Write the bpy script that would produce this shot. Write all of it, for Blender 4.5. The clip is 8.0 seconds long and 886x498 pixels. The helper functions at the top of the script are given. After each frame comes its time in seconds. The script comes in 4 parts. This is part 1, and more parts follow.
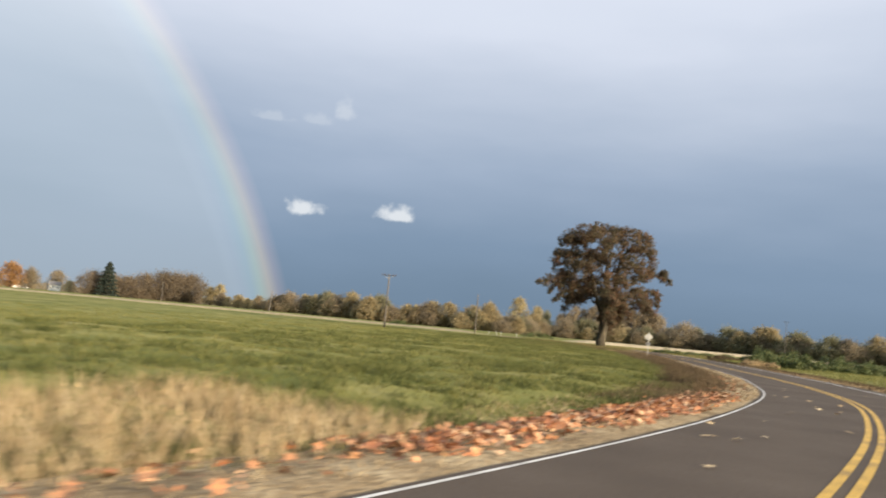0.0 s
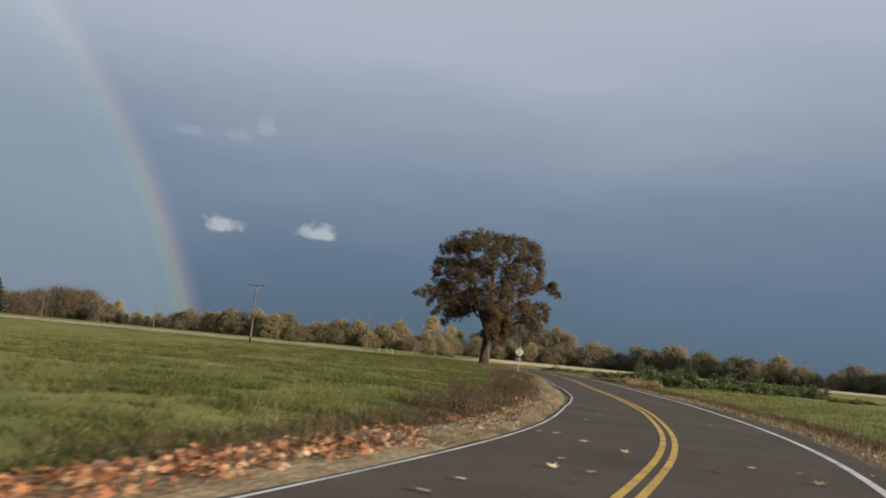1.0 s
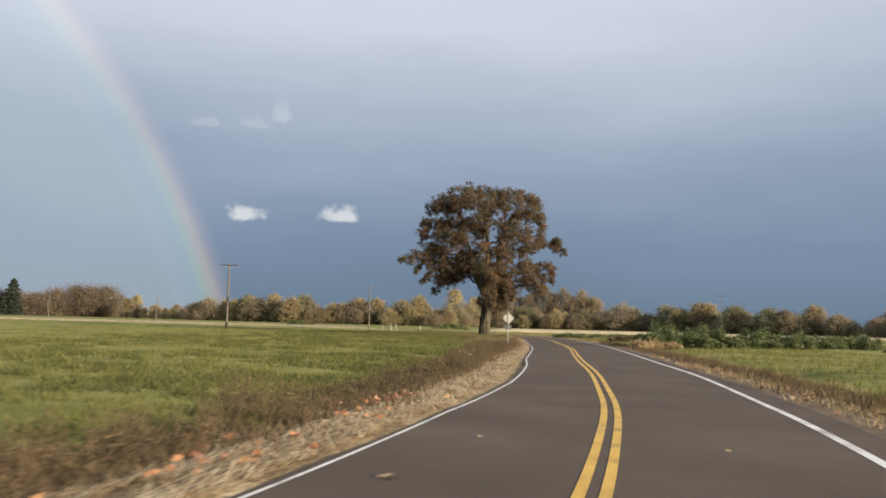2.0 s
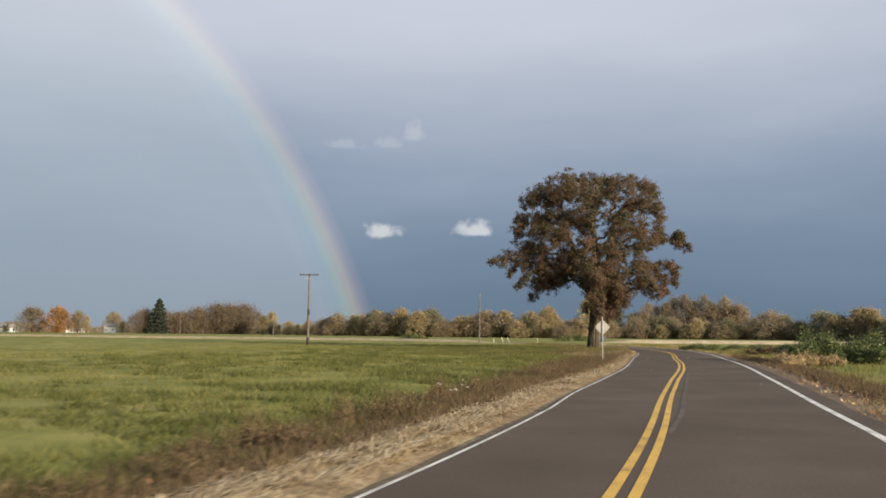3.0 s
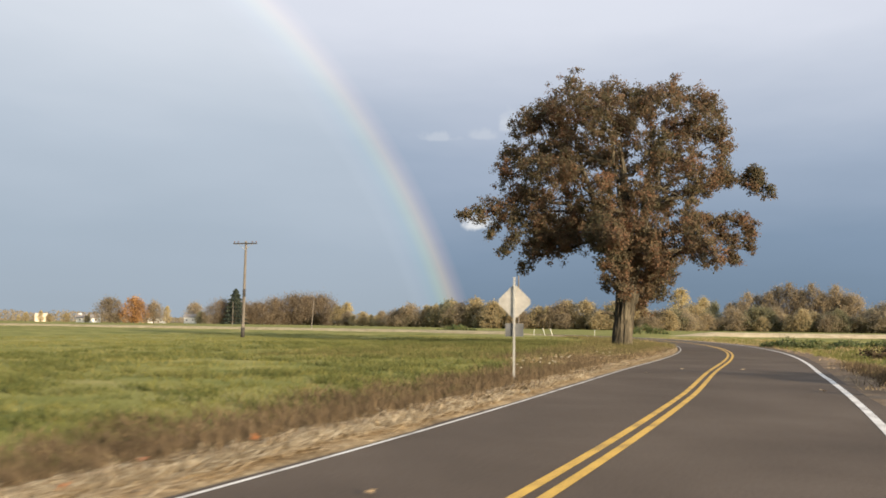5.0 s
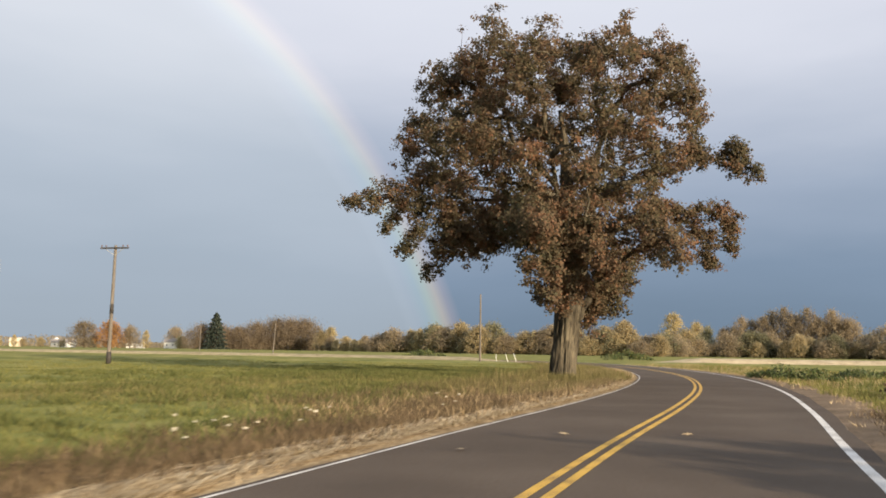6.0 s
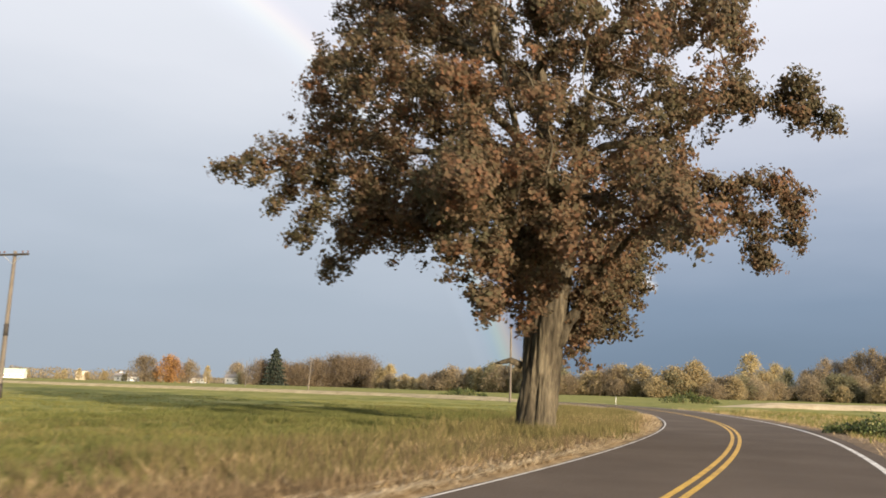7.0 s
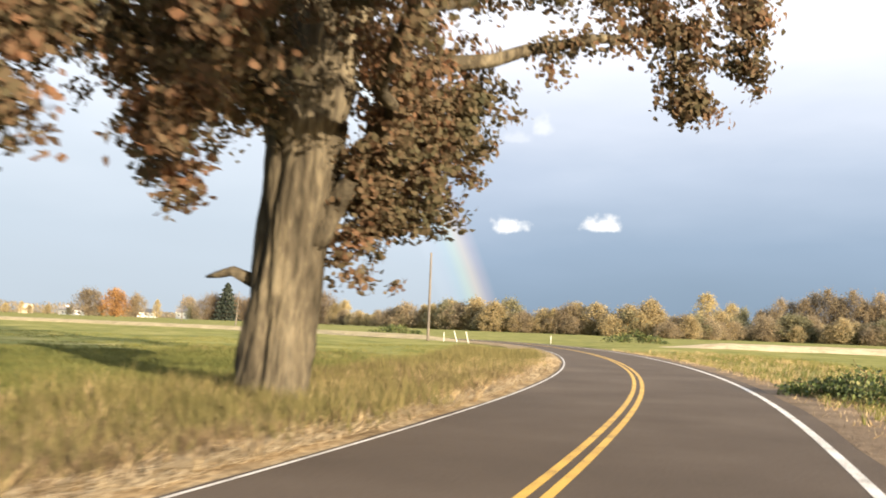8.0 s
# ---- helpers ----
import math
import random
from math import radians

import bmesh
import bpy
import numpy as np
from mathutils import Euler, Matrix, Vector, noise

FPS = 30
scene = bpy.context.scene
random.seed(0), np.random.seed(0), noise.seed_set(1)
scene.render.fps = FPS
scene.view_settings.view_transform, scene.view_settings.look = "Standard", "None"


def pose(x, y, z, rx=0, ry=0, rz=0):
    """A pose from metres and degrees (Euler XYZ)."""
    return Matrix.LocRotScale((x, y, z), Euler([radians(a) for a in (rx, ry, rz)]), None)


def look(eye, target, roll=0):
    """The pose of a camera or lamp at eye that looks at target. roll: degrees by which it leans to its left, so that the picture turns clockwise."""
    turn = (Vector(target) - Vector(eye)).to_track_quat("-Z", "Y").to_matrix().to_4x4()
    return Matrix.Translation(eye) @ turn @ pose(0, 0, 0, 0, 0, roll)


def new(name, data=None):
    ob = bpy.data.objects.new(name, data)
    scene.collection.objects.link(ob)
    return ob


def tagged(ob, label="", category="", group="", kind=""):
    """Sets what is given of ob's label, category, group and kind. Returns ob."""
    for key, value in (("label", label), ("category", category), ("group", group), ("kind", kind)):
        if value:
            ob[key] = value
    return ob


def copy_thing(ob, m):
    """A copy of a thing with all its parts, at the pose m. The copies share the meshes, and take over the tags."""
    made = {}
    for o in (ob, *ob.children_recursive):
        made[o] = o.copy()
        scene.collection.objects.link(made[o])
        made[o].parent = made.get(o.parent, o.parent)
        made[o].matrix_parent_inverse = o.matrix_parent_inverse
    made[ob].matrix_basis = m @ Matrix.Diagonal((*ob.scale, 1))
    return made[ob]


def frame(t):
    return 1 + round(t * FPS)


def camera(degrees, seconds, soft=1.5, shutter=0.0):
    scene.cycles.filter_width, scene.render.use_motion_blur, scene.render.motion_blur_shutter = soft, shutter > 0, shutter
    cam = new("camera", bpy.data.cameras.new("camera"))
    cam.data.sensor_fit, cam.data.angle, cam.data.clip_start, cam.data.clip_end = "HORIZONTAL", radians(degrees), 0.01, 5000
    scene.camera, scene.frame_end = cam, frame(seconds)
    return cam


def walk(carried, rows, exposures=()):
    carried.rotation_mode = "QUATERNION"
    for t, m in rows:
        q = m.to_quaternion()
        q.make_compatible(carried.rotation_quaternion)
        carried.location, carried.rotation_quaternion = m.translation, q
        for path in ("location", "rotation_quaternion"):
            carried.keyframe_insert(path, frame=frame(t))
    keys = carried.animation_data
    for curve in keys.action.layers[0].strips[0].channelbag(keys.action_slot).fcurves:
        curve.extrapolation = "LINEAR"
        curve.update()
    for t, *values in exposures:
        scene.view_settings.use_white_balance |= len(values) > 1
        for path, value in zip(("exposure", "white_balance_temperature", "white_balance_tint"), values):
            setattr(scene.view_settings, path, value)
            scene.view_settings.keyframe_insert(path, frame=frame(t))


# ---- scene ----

# Camera: a phone held in a car that follows a country road round two bends
cam = camera(57.2, 8.0, soft=1.7, shutter=0.22)
PATH = [
    (0.0, 0.00, 0.00, 1.39, 0.00, 5.34, -5.23),
    (0.5, 4.13, 5.65, 1.40, -5.61, 7.28, -6.56),
    (1.0, 7.71, 11.31, 1.44, -5.55, 7.23, -5.30),
    (1.2, 8.98, 13.71, 1.51, -6.13, 5.21, -2.85),
    (2.3, 15.42, 28.82, 1.52, -1.06, 5.53, -1.03),
    (2.5, 16.50, 31.73, 1.52, 1.76, 6.31, -1.05),
    (3.0, 18.73, 39.11, 1.58, 6.14, 6.00, -0.57),
    (3.5, 20.79, 46.48, 1.50, 8.58, 5.64, -0.37),
    (4.0, 22.76, 54.26, 1.55, 11.53, 4.77, 0.52),
    (4.5, 24.63, 62.33, 1.45, 10.56, 2.69, -1.01),
    (4.7, 25.35, 65.53, 1.50, 12.20, 4.55, -1.45),
    (5.8, 28.81, 83.08, 1.45, 12.96, 6.27, -0.03),
    (6.0, 29.32, 86.27, 1.46, 12.52, 7.13, -0.83),
    (6.5, 30.62, 94.26, 1.48, 15.43, 8.01, -2.72),
    (7.0, 31.89, 102.28, 1.49, 17.41, 9.73, -1.65),
    (7.2, 32.34, 105.53, 1.49, 16.84, 10.30, -1.33),
    (7.5, 32.91, 110.26, 1.56, 16.48, 8.76, -0.89),
    (7.7, 33.21, 113.30, 1.47, 16.41, 6.93, -0.35),
    (8.0, 33.75, 117.68, 1.62, 14.94, 5.45, -2.15),
]
EXPOSURES = [(0.0, 1.18, 6400, 9), (0.5, 1.05, 6250, 8), (1.0, 0.42, 6150, 7), (1.2, 0.6, 6200, 8), (2.3, 1.0, 6450, 10), (3.0, 0.86, 6450, 10), (3.5, 0.98, 6500, 10), (4.0, 1.2, 6550, 10), (6.0, 1.15, 6650, 11), (7.0, 1.25, 6750, 12), (7.5, 1.45, 6900, 12), (8.0, 1.85, 6950, 11)]
walk(cam, [(t, pose(x, y, z, 90 + pitch, roll, yaw)) for t, x, y, z, yaw, pitch, roll in PATH], EXPOSURES)

# ------------------------------------------------------------------ sky and sun
SUN_ELEVATION, SUN_AZIMUTH = 11.3, 127.5          # degrees; azimuth clockwise from +y
ANTI = -Vector((math.sin(radians(SUN_AZIMUTH)) * math.cos(radians(SUN_ELEVATION)), math.cos(radians(SUN_AZIMUTH)) * math.cos(radians(SUN_ELEVATION)), math.sin(radians(SUN_ELEVATION))))
BOW = 41.8                                        # angular radius of the rainbow


def build_world():
    world = bpy.data.worlds.new("world")
    scene.world = world
    world.use_nodes = True
    nt = world.node_tree
    nt.nodes.clear()
    N, L = nt.nodes.new, nt.links.new

    def math_node(op, a, b=None, c=None):
        n = N("ShaderNodeMath")
        n.operation = op
        for i, v in enumerate((a, b, c)):
            if v is None:
                continue
            if isinstance(v, (int, float)):
                n.inputs[i].default_value = v
            else:
                L(v, n.inputs[i])
        return n.outputs[0]

    def span(v, a, b, lo=0.0, hi=1.0):
        n = N("ShaderNodeMapRange")
        n.interpolation_type = "SMOOTHSTEP"
        L(v, n.inputs[0])
        for i, x in zip((1, 2, 3, 4), (a, b, lo, hi)):
            n.inputs[i].default_value = x
        return n.outputs[0]

    def mixed(f, a, b, blend="MIX"):
        n = N("ShaderNodeMix")
        n.data_type, n.blend_type = "RGBA", blend
        if isinstance(f, (int, float)):
            n.inputs[0].default_value = f
        else:
            L(f, n.inputs[0])
        for i, v in ((6, a), (7, b)):
            if isinstance(v, tuple):
                n.inputs[i].default_value = (*v, 1)
            else:
                L(v, n.inputs[i])
        return n.outputs[2]

    def ramp(v, stops):
        n = N("ShaderNodeValToRGB")
        e = n.color_ramp.elements
        while len(e) < len(stops):
            e.new(0.5)
        for el, (p, c) in zip(e, stops):
            el.position, el.color = p, (*c, 1)
        L(v, n.inputs[0])
        return n.outputs[0]

    def dot(a, d):
        n = N("ShaderNodeVectorMath")
        n.operation = "DOT_PRODUCT"
        L(a, n.inputs[0])
        n.inputs[1].default_value = d
        return n.outputs["Value"]

    way = N("ShaderNodeTexCoord").outputs["Generated"]
    sky = N("ShaderNodeTexSky")
    sky.sky_type, sky.sun_disc = "NISHITA", False
    sky.sun_elevation, sky.sun_rotation = radians(SUN_ELEVATION), radians(SUN_AZIMUTH)
    clear = N("ShaderNodeVectorMath")
    clear.operation = "SCALE"
    L(sky.outputs[0], clear.inputs[0])
    clear.inputs["Scale"].default_value = 0.115
    up = dot(way, (0, 0, 1))
    # rain cloud: slate near the horizon, paler and streaked higher up
    warp = N("ShaderNodeMapping")
    warp.inputs["Scale"].default_value = (1.3, 1.3, 5.0)
    L(way, warp.inputs[0])
    big = N("ShaderNodeTexNoise")
    big.inputs["Scale"].default_value, big.inputs["Detail"].default_value = 1.6, 5
    L(warp.outputs[0], big.inputs["Vector"])
    height = math_node("ADD", up, math_node("MULTIPLY", math_node("SUBTRACT", big.outputs[0], 0.5), 0.16))
    cloud = ramp(height, [(0.0, (0.076, 0.109, 0.150)), (0.10, (0.10, 0.138, 0.190)), (0.20, (0.160, 0.196, 0.253)), (0.36, (0.31, 0.33, 0.378)), (0.6, (0.41, 0.43, 0.468))])
    # paler to the left of the bow's foot, where the rain curtain is lit
    inside = span(dot(way, ANTI), math.cos(radians(BOW + 0.3)), math.cos(radians(BOW - 2.4)))
    cloud = mixed(math_node("MULTIPLY", inside, 0.35), cloud, (0.31, 0.345, 0.37))
    cover = span(dot(way, (0.776, -0.631, 0.0)), 0.05, 0.6, 1.0, 0.0)
    total = mixed(cover, clear.outputs[0], cloud)
    # small white cumulus clouds and fainter wisps, flat below and billowed above
    puff = N("ShaderNodeTexNoise")
    puff.inputs["Scale"].default_value, puff.inputs["Detail"].default_value = 75.0, 6
    L(way, puff.inputs["Vector"])
    swell = math_node("MULTIPLY", math_node("SUBTRACT", puff.outputs[0], 0.5), 1.7)
    for at, wide, tall, dense in (((-724, 3901, 490), 0.0215, 0.0145, 0.85), ((-282, 3955, 502), 0.0235, 0.0145, 0.85), ((-560, 3841, 958), 0.012, 0.02, 0.32), ((-680, 3830, 915), 0.018, 0.011, 0.2), ((-905, 3790, 905), 0.026, 0.009, 0.22)):
        d = Vector(at).normalized()
        side = d.cross(Vector((0, 0, 1))).normalized()
        h = dot(way, side.cross(d))
        rise = math_node("MAXIMUM", math_node("MULTIPLY", h, 1 / tall), math_node("MULTIPLY", h, -2.6 / tall))
        u = math_node("MULTIPLY", dot(way, side), 1 / wide)
        far = math_node("SQRT", math_node("ADD", math_node("MULTIPLY", u, u), math_node("MULTIPLY", rise, rise)))
        shape = span(math_node("ADD", far, swell), 1.25, 0.35, 0.0, dense)
        shape = math_node("MULTIPLY", shape, math_node("GREATER_THAN", dot(way, d), 0.98))
        total = mixed(shape, total, (0.37, 0.38, 0.39))
    # the rainbow
    r = math_node("ARCCOSINE", dot(way, ANTI))
    t = math_node("DIVIDE", math_node("SUBTRACT", r, radians(BOW - 2.6)), radians(4.0))
    bow = ramp(t, [(0.0, (0, 0, 0)), (0.25, (0.016, 0.018, 0.02)), (0.42, (0.034, 0.048, 0.042)), (0.56, (0.075, 0.085, 0.042)), (0.7, (0.11, 0.076, 0.03)), (0.84, (0.046, 0.025, 0.017)), (1.0, (0, 0, 0))])
    fade = span(up, 0.02, 0.34, 1.0, 0.55)
    lit = mixed(1.0, total, mixed(fade, (0, 0, 0), bow), "ADD")
    out, bg = N("ShaderNodeOutputWorld"), N("ShaderNodeBackground")
    L(lit, bg.inputs[0])
    bg.inputs[1].default_value = 1.0
    L(bg.outputs[0], out.inputs[0])


build_world()
sun = new("sun", bpy.data.lights.new("sun", "SUN"))
sun.data.energy, sun.data.angle, sun.data.color = 4.5, radians(0.9), (1.0, 0.83, 0.62)
toward = Vector((math.sin(radians(SUN_AZIMUTH)) * math.cos(radians(SUN_ELEVATION)), math.cos(radians(SUN_AZIMUTH)) * math.cos(radians(SUN_ELEVATION)), math.sin(radians(SUN_ELEVATION))))
sun.matrix_world = look((0, 0, 60), (Vector((0, 0, 60)) - toward))


# ------------------------------------------------------------------ materials
def material(name, colours, scale=8.0, rough=0.8, bump=0.2, bump_scale=None, fine=None, island=0.0, metal=0.0, through_light=0.0, stretch=(1, 1, 1), spec=0.3, per_object=0.0, coords="Object"):
    """Noise-mixed colours at two scales with fine relief. island: how far single leaves or blades differ."""
    m = bpy.data.materials.new(name)
    m.use_nodes = True
    nt = m.node_tree
    N, L = nt.nodes.new, nt.links.new
    b = nt.nodes["Principled BSDF"]
    b.inputs["Roughness"].default_value = rough
    b.inputs["Metallic"].default_value = metal
    b.inputs["Specular IOR Level"].default_value = spec
    tc = N("ShaderNodeTexCoord")
    mp = N("ShaderNodeMapping")
    mp.inputs["Scale"].default_value = stretch
    L(tc.outputs[coords], mp.inputs[0])
    n1 = N("ShaderNodeTexNoise")
    n1.inputs["Scale"].default_value, n1.inputs["Detail"].default_value = scale, 6
    L(mp.outputs[0], n1.inputs["Vector"])
    value = n1.outputs[0]
    if fine:
        n2 = N("ShaderNodeTexNoise")
        n2.inputs["Scale"].default_value, n2.inputs["Detail"].default_value = fine, 4
        L(mp.outputs[0], n2.inputs["Vector"])
        a = N("ShaderNodeMix")
        a.inputs[0].default_value = 0.45
        L(value, a.inputs[2])
        L(n2.outputs[0], a.inputs[3])
        value = a.outputs[0]
    for amount, node, socket in ((island, "ShaderNodeNewGeometry", "Random Per Island"), (per_object, "ShaderNodeObjectInfo", "Random")):
        if amount:
            g = N(node)
            a = N("ShaderNodeMix")
            a.inputs[0].default_value = amount
            L(value, a.inputs[2])
            L(g.outputs[socket], a.inputs[3])
            value = a.outputs[0]
    spread = N("ShaderNodeMapRange")
    edge = 0.34 * (1 - max(island, per_object))
    spread.inputs[1].default_value, spread.inputs[2].default_value = edge, 1 - edge
    L(value, spread.inputs[0])
    cr = N("ShaderNodeValToRGB")
    e = cr.color_ramp.elements
    while len(e) < len(colours):
        e.new(0.5)
    for i, (el, c) in enumerate(zip(e, colours)):
        el.position, el.color = i / max(1, len(colours) - 1), (*c, 1)
    L(spread.outputs[0], cr.inputs[0])
    L(cr.outputs[0], b.inputs["Base Color"])
    if bump:
        nb = N("ShaderNodeTexNoise")
        nb.inputs["Scale"].default_value, nb.inputs["Detail"].default_value = bump_scale or scale * 6, 5
        L(mp.outputs[0], nb.inputs["Vector"])
        bp = N("ShaderNodeBump")
        bp.inputs["Strength"].default_value, bp.inputs["Distance"].default_value = bump, 0.05
        L(nb.outputs[0], bp.inputs["Height"])
        L(bp.outputs[0], b.inputs["Normal"])
    if through_light:
        tr = N("ShaderNodeBsdfTranslucent")
        L(cr.outputs[0], tr.inputs[0])
        mx = N("ShaderNodeMixShader")
        mx.inputs[0].default_value = through_light
        L(b.outputs[0], mx.inputs[1])
        L(tr.outputs[0], mx.inputs[2])
        L(mx.outputs[0], nt.nodes["Material Output"].inputs[0])
    return m


ASPHALT = material("asphalt", [(0.066, 0.051, 0.039), (0.089, 0.069, 0.053), (0.115, 0.091, 0.071)], 0.35, 0.85, 0.35, 60, fine=22, spec=0.15)
WHITE_LINE = material("white_road_paint", [(0.2, 0.185, 0.165), (0.6, 0.58, 0.54), (0.72, 0.71, 0.68)], 1.4, 0.6, 0.2, 40, fine=30)
GHOST_LINE = material("worn_line_trace", [(0.07, 0.057, 0.045), (0.1, 0.082, 0.067), (0.145, 0.12, 0.098)], 0.9, 0.8, 0.3, 50, fine=24, spec=0.15)
YELLOW_LINE = material("yellow_road_paint", [(0.2, 0.13, 0.045), (0.56, 0.34, 0.055), (0.66, 0.42, 0.08)], 1.6, 0.6, 0.2, 40, fine=26)
GROUND = material("field_ground", [(0.086, 0.096, 0.024), (0.144, 0.153, 0.04), (0.21, 0.2, 0.06), (0.27, 0.24, 0.096)], 0.42, 0.95, 0.8, 3, fine=0.1, spec=0.1)
STRAW_GROUND = material("dry_verge", [(0.12, 0.086, 0.05), (0.25, 0.185, 0.108), (0.45, 0.36, 0.225)], 0.9, 0.95, 0.8, 12, fine=9, spec=0.1)
GRAVEL = material("pale_gravel", [(0.25, 0.2, 0.125), (0.4, 0.33, 0.215), (0.52, 0.44, 0.3)], 0.6, 0.95, 0.6, 14, fine=6, spec=0.1)
DRY_BANK = material("dry_mown_bank", [(0.2, 0.165, 0.095), (0.31, 0.26, 0.155), (0.41, 0.345, 0.215)], 0.5, 0.95, 0.6, 10, fine=4, spec=0.1)
DIRT = material("shoulder_dirt", [(0.1, 0.075, 0.05), (0.17, 0.125, 0.085), (0.25, 0.19, 0.13)], 0.7, 0.95, 0.8, 16, fine=7, spec=0.1)
BARK = material("oak_bark", [(0.018, 0.016, 0.012), (0.06, 0.052, 0.038), (0.145, 0.127, 0.09)], 1.6, 0.95, 1.0, 9, fine=9, stretch=(1, 1, 0.22), spec=0.1)
FAR_BARK = material("grey_bark", [(0.06, 0.05, 0.04), (0.15, 0.125, 0.1)], 2, 0.95, 0.3, spec=0.1)
OAK_LEAF = material("oak_leaf", [(0.054, 0.058, 0.036), (0.105, 0.096, 0.058), (0.14, 0.106, 0.068), (0.19, 0.112, 0.07), (0.265, 0.122, 0.066)], 0.34, 0.75, 0, fine=1.5, island=0.14, through_light=0.56, spec=0.15)
GRASS = material("green_grass", [(0.053, 0.06, 0.018), (0.11, 0.117, 0.034), (0.178, 0.167, 0.053), (0.26, 0.222, 0.098)], 0.4, 0.7, 0, fine=0.12, island=0.22, through_light=0.3, spec=0.15)
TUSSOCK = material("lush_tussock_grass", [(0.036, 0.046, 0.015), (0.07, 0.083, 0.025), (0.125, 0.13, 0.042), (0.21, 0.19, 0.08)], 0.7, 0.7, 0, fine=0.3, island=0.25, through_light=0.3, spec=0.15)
ROUGH_GRASS = material("rough_verge_grass", [(0.056, 0.055, 0.022), (0.1, 0.095, 0.036), (0.15, 0.13, 0.056), (0.235, 0.185, 0.095)], 0.6, 0.8, 0, fine=0.15, island=0.45, through_light=0.25, spec=0.1)
DRY_GRASS = material("dry_grass", [(0.15, 0.105, 0.055), (0.29, 0.21, 0.115), (0.43, 0.33, 0.19), (0.55, 0.45, 0.29)], 0.4, 0.8, 0, island=0.6, through_light=0.2, spec=0.1)
PALE_STRAW = material("pale_straw", [(0.2, 0.145, 0.082), (0.45, 0.345, 0.2), (0.7, 0.58, 0.39)], 0.5, 0.8, 0, island=0.7, spec=0.1)
WEED = material("dead_weed", [(0.046, 0.034, 0.021), (0.09, 0.066, 0.04), (0.165, 0.12, 0.073)], 0.6, 0.9, 0, island=0.6, spec=0.1)
MAPLE = material("fallen_leaf", [(0.2, 0.085, 0.045), (0.36, 0.15, 0.07), (0.46, 0.23, 0.115), (0.56, 0.4, 0.25)], 2, 0.6, 0, island=0.8, per_object=0.0, spec=0.2)
DULL_LEAF = material("dull_fallen_leaf", [(0.1, 0.058, 0.034), (0.19, 0.105, 0.055), (0.3, 0.19, 0.1), (0.48, 0.38, 0.25)], 2, 0.7, 0, island=0.8, spec=0.2)
PALE_LEAF = material("pale_fallen_leaf", [(0.42, 0.28, 0.13), (0.7, 0.56, 0.34)], 2, 0.6, 0, per_object=0.8, spec=0.2)
BRAMBLE = material("bramble_leaf", [(0.026, 0.042, 0.015), (0.056, 0.082, 0.026), (0.102, 0.13, 0.043), (0.17, 0.155, 0.068)], 0.5, 0.55, 0, island=0.6, through_light=0.2, spec=0.3)
# far autumn crowns: leaf colours paled and greyed to stand for distance haze
BROWN_CROWN = material("brown_autumn_leaf", [(0.2, 0.165, 0.115), (0.285, 0.235, 0.16), (0.37, 0.305, 0.205)], 0.2, 0.8, 0, island=0.06, per_object=0.3, through_light=0.58, spec=0.1)
DARK_CROWN = material("dark_brown_leaf", [(0.15, 0.122, 0.088), (0.225, 0.18, 0.125), (0.3, 0.235, 0.16)], 0.2, 0.8, 0, island=0.06, per_object=0.3, through_light=0.58, spec=0.1)
GOLD_CROWN = material("golden_autumn_leaf", [(0.27, 0.225, 0.135), (0.375, 0.31, 0.18), (0.47, 0.39, 0.235)], 0.2, 0.8, 0, island=0.06, per_object=0.3, through_light=0.58, spec=0.1)
PALE_CROWN = material("pale_yellow_leaf", [(0.33, 0.27, 0.15), (0.46, 0.385, 0.215), (0.56, 0.475, 0.285)], 0.2, 0.8, 0, island=0.06, through_light=0.58, spec=0.1)
ORANGE_CROWN = material("orange_autumn_leaf", [(0.28, 0.165, 0.075), (0.42, 0.245, 0.105), (0.5, 0.31, 0.14)], 0.2, 0.8, 0, island=0.06, through_light=0.58, spec=0.1)
GREEN_CROWN = material("dull_green_leaf", [(0.17, 0.165, 0.1), (0.24, 0.23, 0.14), (0.31, 0.285, 0.175)], 0.2, 0.8, 0, island=0.06, per_object=0.3, through_light=0.58, spec=0.1)
CONIFER = material("conifer_needle", [(0.02, 0.027, 0.022), (0.036, 0.046, 0.036)], 0.3, 0.8, 0, island=0.5, spec=0.1)
POLE_WOOD = material("weathered_pole", [(0.07, 0.062, 0.054), (0.12, 0.107, 0.092), (0.175, 0.156, 0.134)], 1.2, 0.9, 0.6, 12, fine=9, stretch=(3, 3, 0.3), spec=0.1)
DARK_WRAP = material("dark_pole_wrap", [(0.02, 0.018, 0.016), (0.05, 0.045, 0.04)], 4, 0.8, 0.4)
INSULATOR = material("brown_glaze", [(0.08, 0.04, 0.025), (0.12, 0.06, 0.04)], 8, 0.25, 0)
ALUMINIUM = material("bare_sign_back", [(0.24, 0.235, 0.22), (0.31, 0.305, 0.285), (0.37, 0.36, 0.34)], 1.5, 0.5, 0.05, metal=0.25, fine=9)
STEEL_POST = material("galvanised_post", [(0.3, 0.3, 0.29), (0.44, 0.44, 0.42)], 5, 0.5, 0.1, metal=0.5)
DARK_PLATE = material("dull_dark_plate", [(0.07, 0.075, 0.08), (0.12, 0.125, 0.13)], 3, 0.6, 0)
SIGN_FACE = material("yellow_sign_face", [(0.62, 0.4, 0.02), (0.68, 0.45, 0.03)], 2, 0.4, 0)
WHITE_WALL = material("white_siding", [(0.62, 0.61, 0.58), (0.78, 0.77, 0.74)], 0.6, 0.7, 0.1, stretch=(0.3, 0.3, 5))
